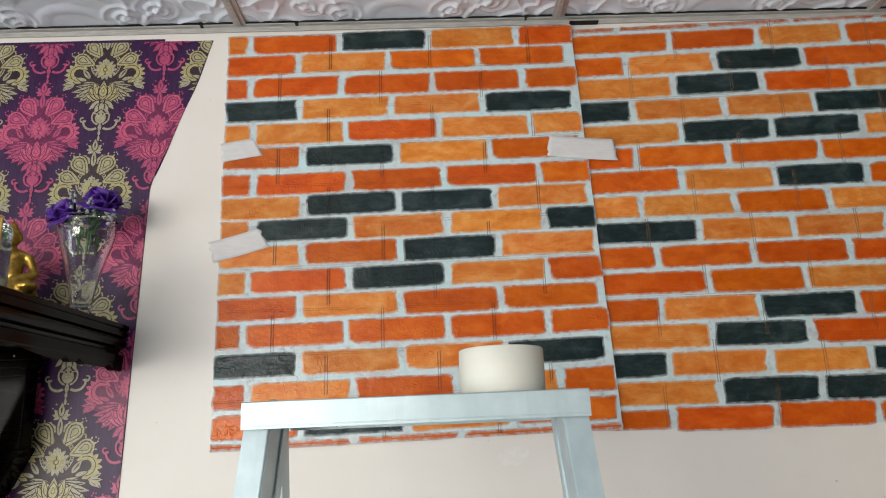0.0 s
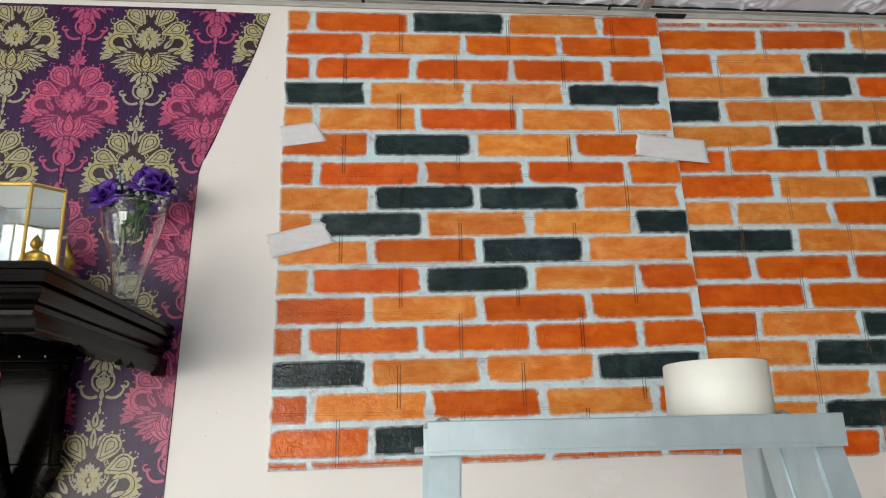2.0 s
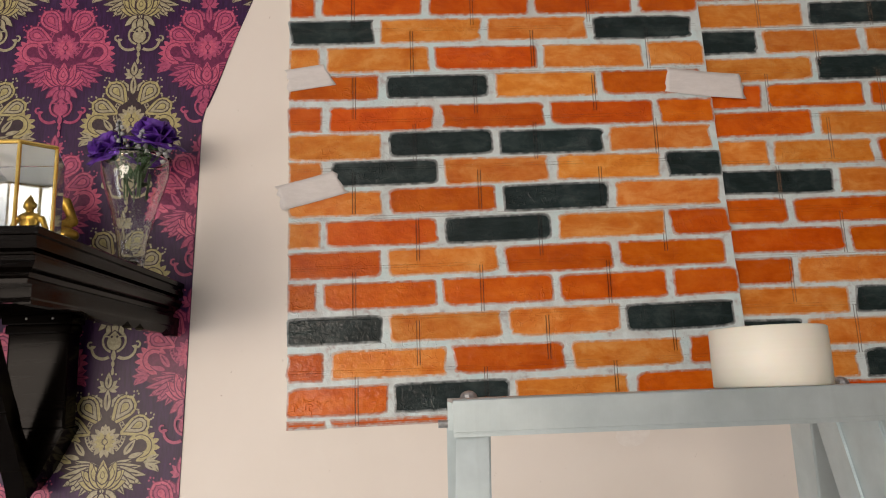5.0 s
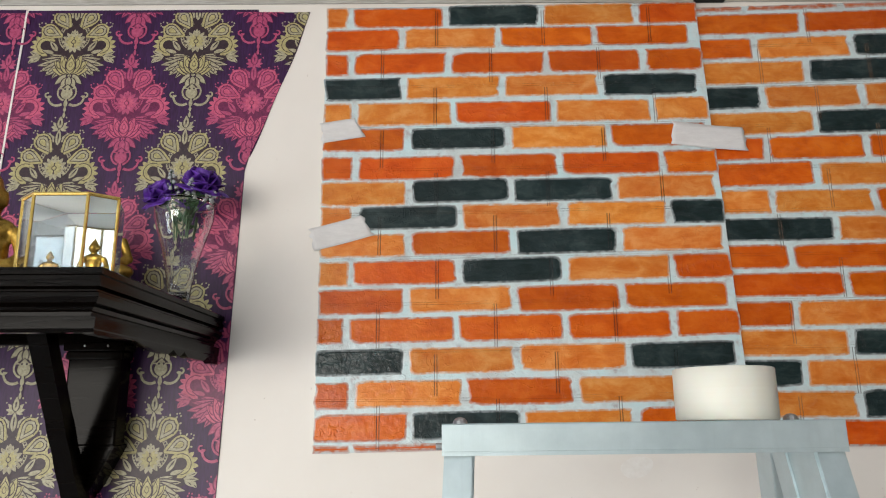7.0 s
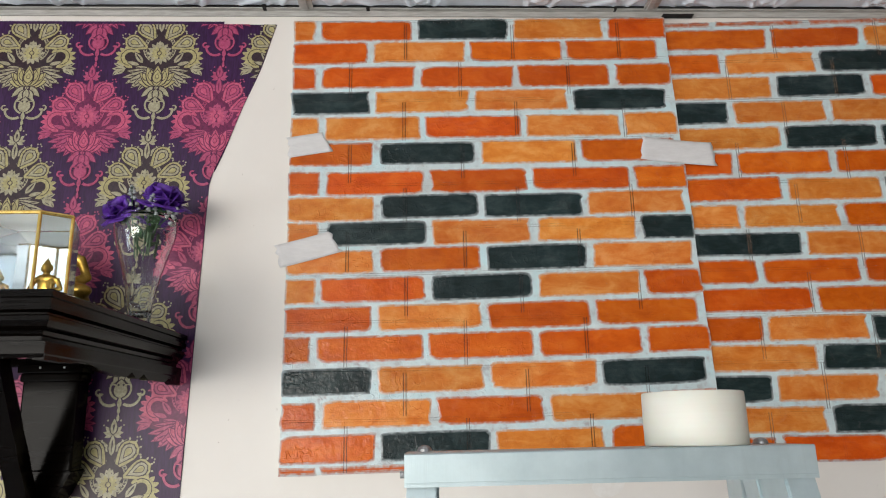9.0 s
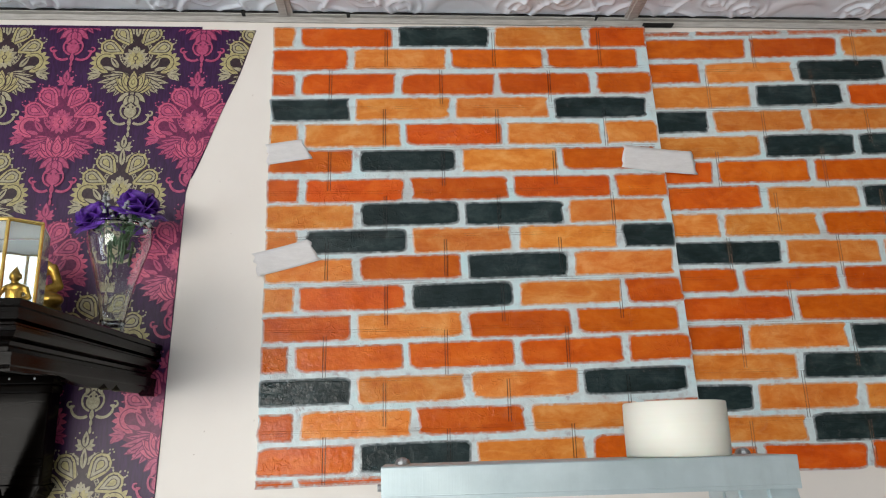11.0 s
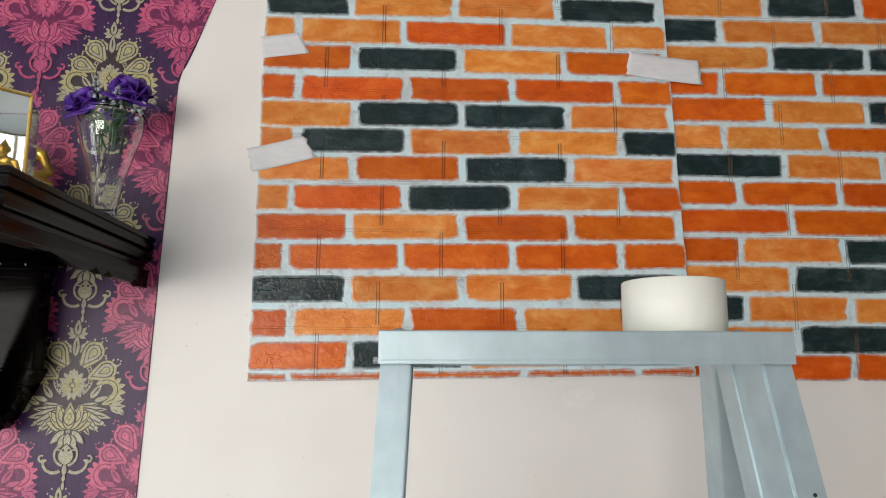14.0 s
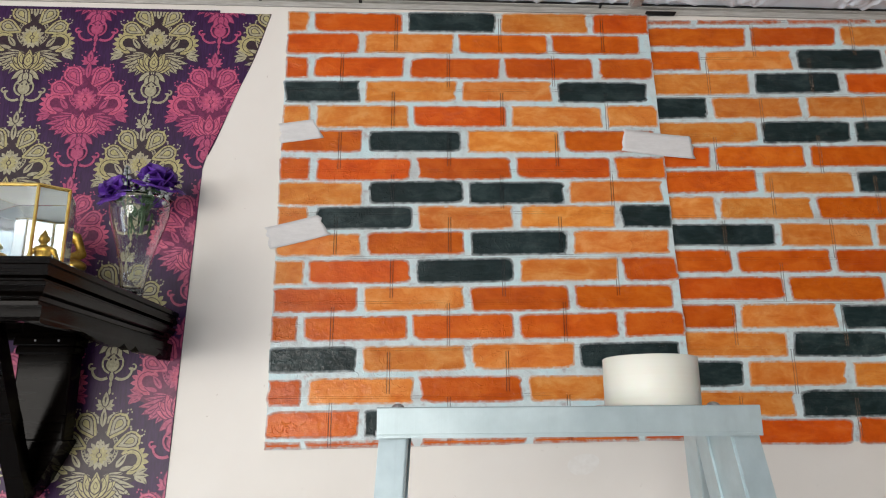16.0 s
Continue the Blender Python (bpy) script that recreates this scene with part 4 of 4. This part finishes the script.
def tape_roll(x, y, z, r, h):
    root = thing("masking_tape_roll", "full roll of cream masking tape lying on the ladder top", "tape roll")
    bm = bmesh.new()
    lathe(bm, [(r - 0.009, 0.0), (r - 0.001, 0.0), (r, 0.0008), (r + 0.0002, h * 0.5), (r, h - 0.0008), (r - 0.001, h), (r - 0.009, h)], 96)
    body = put("tape_body", bm, M_ROLL, root, smooth=True)
    bm = bmesh.new()
    rings = lathe(bm, [(r - 0.009, h), (r - 0.012, h - 0.0005), (r - 0.012, 0.0005), (r - 0.009, 0.0)], 64)
    put("card_core", bm, M_CORE, root)
    root.location = (x, y, z)
    return root


tape_roll(0.4490, -0.563, TOP + 0.0021, 0.0415, 0.0432)

# ---- altar shelf ----
XL, XR, YF, ST = -1.05, -0.160, 0.436, 1.768


# the shelf has sunk a little towards its front edge
SAG = Matrix.Translation((0, -YF, ST)) @ pose(0, 0, 0, 1.5, 0, 0) @ Matrix.Translation((0, YF, -ST))


def moulding():
    """Edge profile carried round the front and both ends of the shelf, mitred at the corners."""
    profile = [(0, 0), (0.002, -0.002), (0.002, -0.008), (-0.005, -0.010), (-0.005, -0.0125), (0.001, -0.0145), (0.001, -0.021), (-0.0055, -0.0235), (-0.0055, -0.0255), (-0.001, -0.0275), (-0.0005, -0.032), (-0.004, -0.038), (-0.009, -0.042), (-0.012, -0.0475), (-0.0125, -0.0515), (-0.0035, -0.0535), (-0.0035, -0.066), (-0.006, -0.070), (-0.02, -0.070)]
    bm = bmesh.new()
    rows = [[bm.verts.new(p) for p in ((XL - d, 0, ST + z), (XL - d, -YF - d, ST + z), (XR + d, -YF - d, ST + z), (XR + d, 0, ST + z))] for d, z in profile]
    for a, c in zip(rows, rows[1:]):
        for k in range(3):
            bm.faces.new((a[k], a[k + 1], c[k + 1], c[k]))
    return bm


def scallop_board(y0, y1, z_top, x0, x1):
    """A board along y whose lower edge is cut in scallops with small cusps."""
    outline, n = [], 72
    for k in range(n + 1):
        s = k / n
        drop = 0.0055 if s < 0.12 else 0.002 + 0.0035 * (0.5 + 0.5 * math.cos(math.pi * (s - 0.12) / 0.10)) if s < 0.22 else 0.002 + 0.010 * math.sin(math.pi * 0.5 * min(1.0, (s - 0.22) / 0.28))
        for at in (0.54, 0.64, 0.88):
            drop -= 0.008 * max(0.0, 1 - abs(s - at) / 0.045) ** 1.5
        drop += 0.002 if s > 0.93 else 0
        outline.append((y0 + (y1 - y0) * s, z_top - drop))
    outline += [(y1, z_top), (y0, z_top)]
    bm = bmesh.new()
    prism(bm, outline, x0, x1)
    for v in bm.verts:
        v.co = Vector((v.co.y, v.co.x, v.co.z))
    return bm


def altar_shelf():
    root = thing("altar_shelf", "black lacquered wall shelf with moulded edge and carved bracket", "shelf")
    put("moulding", moulding(), M_WOOD, root)
    put("top_board", box((XL + 0.001, -YF + 0.001, ST - 0.016), (XR - 0.001, -0.0005, ST - 0.0002)), M_WOOD, root)
    put("side_apron", scallop_board(-YF + 0.006, -0.004, ST - 0.0665, XR - 0.016, XR - 0.0045), M_WOOD, root, "scalloped apron under the shelf end")
    put("side_apron", scallop_board(-YF + 0.006, -0.004, ST - 0.0665, XL + 0.0045, XL + 0.016), M_WOOD, root, "scalloped apron under the shelf end")
    put("back_rail", box((XL + 0.022, -0.022, 1.719), (XR - 0.022, -0.002, ST - 0.0165), 0.002), M_WOOD, root)
    for cx in (-0.342, -0.865):
        bracket = put("bracket", box((cx - 0.040, -0.058, 1.562), (cx + 0.044, -0.0225, ST - 0.0165), 0.003), M_WOOD, root)
        bm = bmesh.new()
        add_box(bm, (cx - 0.046, -0.066, 1.706), (cx + 0.050, -0.0225, 1.720), 0.002)
        add_box(bm, (cx - 0.043, -0.062, 1.693), (cx + 0.047, -0.0225, 1.706), 0.003)
        put("capital", bm, M_WOOD, bracket)
        for dx in (-0.012, 0.024):
            put("screw", add_ball(bmesh.new(), (cx + dx, -0.0665, 1.714), (0.0018, 0.0012, 0.0018), u=8, v=6), M_RIVET, bracket)
        bm = bmesh.new()
        prism(bm, [(cx - 0.040, 1.563), (cx + 0.044, 1.563), (cx + 0.014, 1.502), (cx - 0.006, 1.474), (cx - 0.034, 1.500)], -0.058, -0.002)
        put("foot", soften(bm, 0.002), M_WOOD, bracket)
        # the slanting strut with carved swellings
        bm = bmesh.new()
        start, end = Vector((cx - 0.004, -0.225, ST - 0.016)), Vector((cx - 0.006, -0.056, 1.477))
        rings, steps = [], 44
        way = (end - start).normalized()
        across = way.cross(Vector((1, 0, 0))).normalized()
        for k in range(steps + 1):
            s = k / steps
            half = 0.013 + (0.0008 * math.sin(s * 34) if 0.45 < s < 0.97 else 0.0) + 0.002 * (s > 0.97)
            p = start.lerp(end, s)
            rings.append([bm.verts.new(p + Vector((1, 0, 0)) * a * 0.0135 + across * c * half) for a, c in ((-1, -1), (1, -1), (1, 1), (-1, 1))])
        for a, c in zip(rings, rings[1:]):
            for k in range(4):
                bm.faces.new((a[k], a[(k + 1) % 4], c[(k + 1) % 4], c[k]))
        bm.faces.new(rings[0])
        bm.faces.new(rings[-1])
        put("strut", bm, M_WOOD, bracket, "slanting carved strut")
    return root


altar_shelf().matrix_world = SAG


def statuette(name, x, y, z, s, turn, label, group="", slim=1.0, base=0.0):
    """A plain seated figure of gilded metal."""
    bm = bmesh.new()
    add_ball(bm, (0, 0, 0.06), (0.55, 0.42, 0.09))
    add_ball(bm, (0.30, -0.12, 0.17), (0.34, 0.22, 0.13), (0, 0, -25))
    add_ball(bm, (-0.30, -0.12, 0.17), (0.34, 0.22, 0.13), (0, 0, 25))
    add_ball(bm, (0, 0.02, 0.50), (0.25, 0.17, 0.36))
    add_ball(bm, (0, 0.02, 0.72), (0.33, 0.16, 0.14))
    add_rod(bm, (0, 0, 0.80), (0, 0, 0.95), 0.09)
    add_ball(bm, (0, -0.02, 1.05), (0.155, 0.165, 0.19))
    add_ball(bm, (0, 0, 1.22), (0.09, 0.09, 0.08))
    add_rod(bm, (0, 0, 1.25), (0, 0, 1.40), 0.05, 0.008)
    for side in (1, -1):
        add_rod(bm, (side * 0.32, 0.02, 0.72), (side * 0.46, 0.0, 0.40), 0.085, 0.075)
        add_rod(bm, (side * 0.46, 0.0, 0.40), (side * 0.14, -0.24, 0.26), 0.075, 0.06)
        add_ball(bm, (side * 0.46, 0.0, 0.40), (0.08, 0.08, 0.08))
        add_ball(bm, (side * 0.165, 0.0, 1.03), (0.03, 0.04, 0.10))
    if base:
        for v in bm.verts:
            v.co.z += base
        add_rod(bm, (0, 0, 0), (0, 0, base * 0.3), 0.50, 0.44, 20)
        add_rod(bm, (0, 0, base * 0.28), (0, 0, base * 0.8), 0.36, 0.36, 20)
        add_rod(bm, (0, 0, base * 0.75), (0, 0, base + 0.04), 0.40, 0.52, 20)
    ob = tagged(put(name, bm, M_GILT, smooth=True), label, "statuette", group)
    ob.matrix_world = SAG @ Matrix.Translation((x, y, z)) @ pose(0, 0, 0, 0, 0, turn) @ Matrix.Diagonal((s * slim, s * slim, s, 1))
    r = ob.modifiers.new("one skin", "REMESH")
    r.mode, r.voxel_size, r.use_smooth_shade = "VOXEL", 0.035, True
    sm = ob.modifiers.new("worn", "SMOOTH")
    sm.factor, sm.iterations = 0.5, 2
    return ob


SHELF = ST + 0.0002
statuette("statuette", -0.338, -0.075, SHELF, 0.101, 8, "gilded seated statuette on a raised base beside the glass case", "gilded statuettes", 0.9, 0.42)
statuette("statuette", -0.440, -0.200, SHELF, 0.139, 0, "tall gilded seated statuette behind the glass case", "gilded statuettes", 0.8)
statuette("statuette", -0.385, -0.340, SHELF, 0.052, 20, "small dark gilded statuette at the side of the glass case", "gilded statuettes")


def glass_case():
    root = thing("glass_display_case", "small brass-edged glass case with a mirrored back on the shelf", "display case")
    z0, z1, r = SHELF, SHELF + 0.099, 0.0021
    ring = [(-0.300, -0.360), (-0.274, -0.383), (-0.210, -0.383), (-0.184, -0.360), (-0.206, -0.296), (-0.280, -0.296)]
    n = len(ring)
    for k in range(n):
        a, c = ring[k], ring[(k + 1) % n]
        if k < 4:
            put("post", add_rod(bmesh.new(), (*a, z0), (*a, z1), r, sides=8), M_FRAME, root)
        for z, q in ((z0 + 0.0018, 0.0018), (z1 - 0.001, 0.0024)):
            if k > 2:
                continue
            put("rail", add_rod(bmesh.new(), (*a, z), (*c, z), q, sides=8), M_FRAME, root)
        va, vc = Vector((*a, 0)), Vector((*c, 0))
        nrm = (vc - va).cross(Vector((0, 0, 1))).normalized() * 0.0006
        bm = bmesh.new()
        quad = [bm.verts.new(p) for p in (va + nrm + Vector((0, 0, z0 + 0.003)), vc + nrm + Vector((0, 0, z0 + 0.003)), vc + nrm + Vector((0, 0, z1 - 0.002)), va + nrm + Vector((0, 0, z1 - 0.002)))]
        quad2 = [bm.verts.new(v.co - nrm * 2) for v in quad]
        bm.faces.new(quad)
        bm.faces.new(quad2[::-1])
        for i in range(4):
            bm.faces.new((quad[i], quad2[i], quad2[(i + 1) % 4], quad[(i + 1) % 4]))
        back = k in (3, 4, 5)
        pane = put("mirror_pane" if back else "pane", bm, M_MIRROR if back else M_GLASS, root)
        pane.visible_shadow = back
    for name, z, th in (("lid", z1 - 0.0012, 0.0012), ("base", z0, 0.0016)):
        bm = bmesh.new()
        lo = [bm.verts.new((x, y, z)) for x, y in ring]
        hi = [bm.verts.new((x, y, z + th)) for x, y in ring]
        bm.faces.new(lo[::-1])
        bm.faces.new(hi)
        for k in range(n):
            bm.faces.new((lo[k], lo[(k + 1) % n], hi[(k + 1) % n], hi[k]))
        put(name, bm, M_FRAME if name == "base" else M_LID, root)
    return root


glass_case().matrix_world = SAG
statuette("statuette", -0.218, -0.340, SHELF + 0.0018, 0.038, 0, "tiny gilded statuette inside the glass case", "gilded statuettes")
statuette("statuette", -0.268, -0.345, SHELF + 0.0018, 0.026, 0, "tiny gilded statuette inside the glass case", "gilded statuettes")


def vase(x, y, z):
    root = thing("glass_vase", "fluted clear glass vase with a flared rim on the shelf", "vase")
    flute = lambda a, h: 1 + 0.030 * math.cos(a * 12) * min(1.0, (0.10 - h) * 16 if h < 0.10 else 0)
    out = [(0.004, 0.0), (0.019, 0.0), (0.021, 0.004), (0.0165, 0.012), (0.0175, 0.03), (0.0225, 0.06), (0.031, 0.095), (0.040, 0.125), (0.0455, 0.146), (0.0465, 0.158), (0.0455, 0.166), (0.0475, 0.173)]
    inn = [(0.0463, 0.173), (0.0443, 0.166), (0.0453, 0.157), (0.0443, 0.146), (0.0388, 0.125), (0.0298, 0.095), (0.0213, 0.06), (0.0163, 0.03), (0.012, 0.018), (0.002, 0.016)]
    bm = bmesh.new()
    rings = lathe(bm, out + inn, 72, flute)
    bm.faces.new(rings[0][::-1])
    bm.faces.new(rings[-1])
    put("vase_body", bm, M_GLASS, root, smooth=True).visible_shadow = False
    for name, profile in (("rim", [(0.0455, 0.1725), (0.0478, 0.1722), (0.0486, 0.1738), (0.0476, 0.1754), (0.0458, 0.1752), (0.0455, 0.1725)]), ("foot", [(0.0185, 0.0002), (0.0225, 0.0002), (0.0238, 0.002), (0.0228, 0.0042), (0.0205, 0.0052), (0.0185, 0.0002)])):
        bm = bmesh.new()
        lathe(bm, profile, 48)
        put(name, bm, M_GLASS, root, smooth=True).visible_shadow = False
    root.matrix_world = SAG @ Matrix.Translation((x, y, z))
    return root


VX, VY = -0.209, -0.078
vase(VX, VY, SHELF)


def rose(x, y, z, r, lean, seed, label):
    rng = random.Random(seed)
    root = thing("silk_rose", label, "flower", "silk flowers in the vase")
    for ring_no, (count, rad, up, open_) in enumerate(((3, 0.25, 0.75, 8), (4, 0.5, 0.7, 22), (5, 0.8, 0.6, 42), (6, 1.05, 0.45, 66))):
        for k in range(count):
            bm = bmesh.new()
            nu, nv = 6, 5
            grid = []
            ph = rng.uniform(0, 9)
            for j in range(nv + 1):
                row = []
                for i in range(nu + 1):
                    u, v = i / nu * 2 - 1, j / nv
                    w = math.sin(math.pi * min(0.93, 0.12 + v * 0.66)) ** 0.8
                    tilt = radians(open_) * (0.3 + 0.9 * v)
                    out_ = rad * 0.35 * v + math.sin(tilt) * v * 0.65 + 0.10 * v * v * math.sin(u * 5 + ph) - 0.22 * u * u * (1 - v * 0.5) * rad
                    row.append(bm.verts.new((r * u * w * 0.72, -r * out_, r * (v * up * math.cos(tilt) * 1.25 + 0.05 * math.sin(3 * u + ph) * v))))
                grid.append(row)
            for a, c in zip(grid, grid[1:]):
                for i in range(nu):
                    bm.faces.new((a[i], a[i + 1], c[i + 1], c[i]))
            p = put("petal", bm, M_PURPLE, root, smooth=True)
            p.rotation_euler = (0, 0, 2 * math.pi * (k + 0.5 * ring_no) / count + rng.uniform(-0.2, 0.2))
            p.modifiers.new("thickness", "SOLIDIFY").thickness = 0.0005
    bm = bmesh.new()
    add_ball(bm, (0, 0, 0.0), (r * 0.3, r * 0.3, r * 0.22), u=10, v=6)
    put("calyx", bm, M_LEAF, root)
    bm = bmesh.new()
    top_, low = Vector((0, 0, 0)), pose(x, y, z, lean[0], lean[1], 0).inverted() @ Vector((VX + rng.uniform(-0.006, 0.006), VY, SHELF + 0.118))
    add_rod(bm, top_, low, 0.0016, sides=8)
    put("stem", bm, M_LEAF, root)
    root.matrix_world = SAG @ pose(x, y, z, lean[0], lean[1], 0)
    return root


rose(VX + 0.028, VY - 0.012, 1.955, 0.041, (16, 14), 3, "large purple silk rose in the glass vase")
rose(VX - 0.028, VY - 0.014, 1.941, 0.034, (30, -26), 5, "drooping purple silk rose in the glass vase")
rose(VX + 0.002, VY + 0.020, 1.949, 0.030, (-20, 6), 8, "purple silk rose at the back of the vase")


def greenery():
    root = thing("silk_greenery", "dark green silk leaves inside the vase neck", "foliage", "silk flowers in the vase")
    rng = random.Random(11)
    for k in range(34):
        a, rr = rng.uniform(0, 6.28), rng.uniform(0.004, 0.024)
        z = rng.uniform(0.128, 0.182)
        bm = bmesh.new()
        L, W = rng.uniform(0.018, 0.032), rng.uniform(0.009, 0.015)
        mids = []
        for j in range(6):
            s = j / 5
            w = W * math.sin(math.pi * min(1, s * 0.96 + 0.02)) ** 0.8 / 2
            mids.append([bm.verts.new((dx * w, L * s, 0.004 * math.sin(s * 3) - abs(dx) * w * 0.35)) for dx in (-1, 0, 1)])
        for p, q in zip(mids, mids[1:]):
            for i in range(2):
                bm.faces.new((p[i], p[i + 1], q[i + 1], q[i]))
        leaf = put("leaf", bm, M_LEAF, root, smooth=True)
        leaf.location = (rr * 0.55 * math.cos(a), rr * 0.55 * math.sin(a), z)
        leaf.rotation_euler = (rng.uniform(0.1, 1.2), rng.uniform(-0.4, 0.4), a - math.pi / 2)
        leaf.scale = (0.8, 0.8, 0.8)
        leaf.modifiers.new("thickness", "SOLIDIFY").thickness = 0.0004
    for k in range(9):
        a = rng.uniform(0, 6.28)
        bm = add_rod(bmesh.new(), (0.016 * math.cos(a), 0.016 * math.sin(a), 0.112), (0.02 * math.cos(a), 0.02 * math.sin(a), 0.15), 0.0011, sides=6)
        put("stem", bm, M_LEAF, root)
    root.matrix_world = SAG @ Matrix.Translation((VX, VY, SHELF))
    return root


greenery()


def bell_spray(dx, dy, z, height, lean, seed):
    rng = random.Random(seed)
    root = thing("white_flower_spray", "spray of tiny white bell flowers among the roses", "flower", "silk flowers in the vase")
    bm = add_rod(bmesh.new(), (0, 0, -0.03), (0, 0, height), 0.0007, sides=6)
    put("stem", bm, M_LEAF, root)
    for k in range(11):
        s = 0.25 + 0.75 * k / 10
        a = k * 2.4
        rr = 0.011 * (1.15 - s)
        bm = bmesh.new()
        lathe(bm, [(0.0006, 0.004), (0.0022, 0.003), (0.0026, 0.0005), (0.0036, -0.0014)], 10)
        bell = put("bell", bm, M_WHITE, root, smooth=True)
        bell.location = (rr * math.cos(a), rr * math.sin(a), height * s)
        bell.rotation_euler = (rng.uniform(-0.5, 0.5), rng.uniform(-0.5, 0.5), 0)
        bell.modifiers.new("thickness", "SOLIDIFY").thickness = 0.0004
    root.matrix_world = SAG @ Matrix.Translation((VX + dx, VY + dy, z)) @ pose(0, 0, 0, lean[0], lean[1], 0)
    return root


bell_spray(-0.010, -0.030, 1.936, 0.048, (4, -4), 2)
bell_spray(0.016, -0.034, 1.933, 0.036, (14, 12), 4)
bell_spray(0.034, -0.020, 1.933, 0.030, (20, 55), 6)
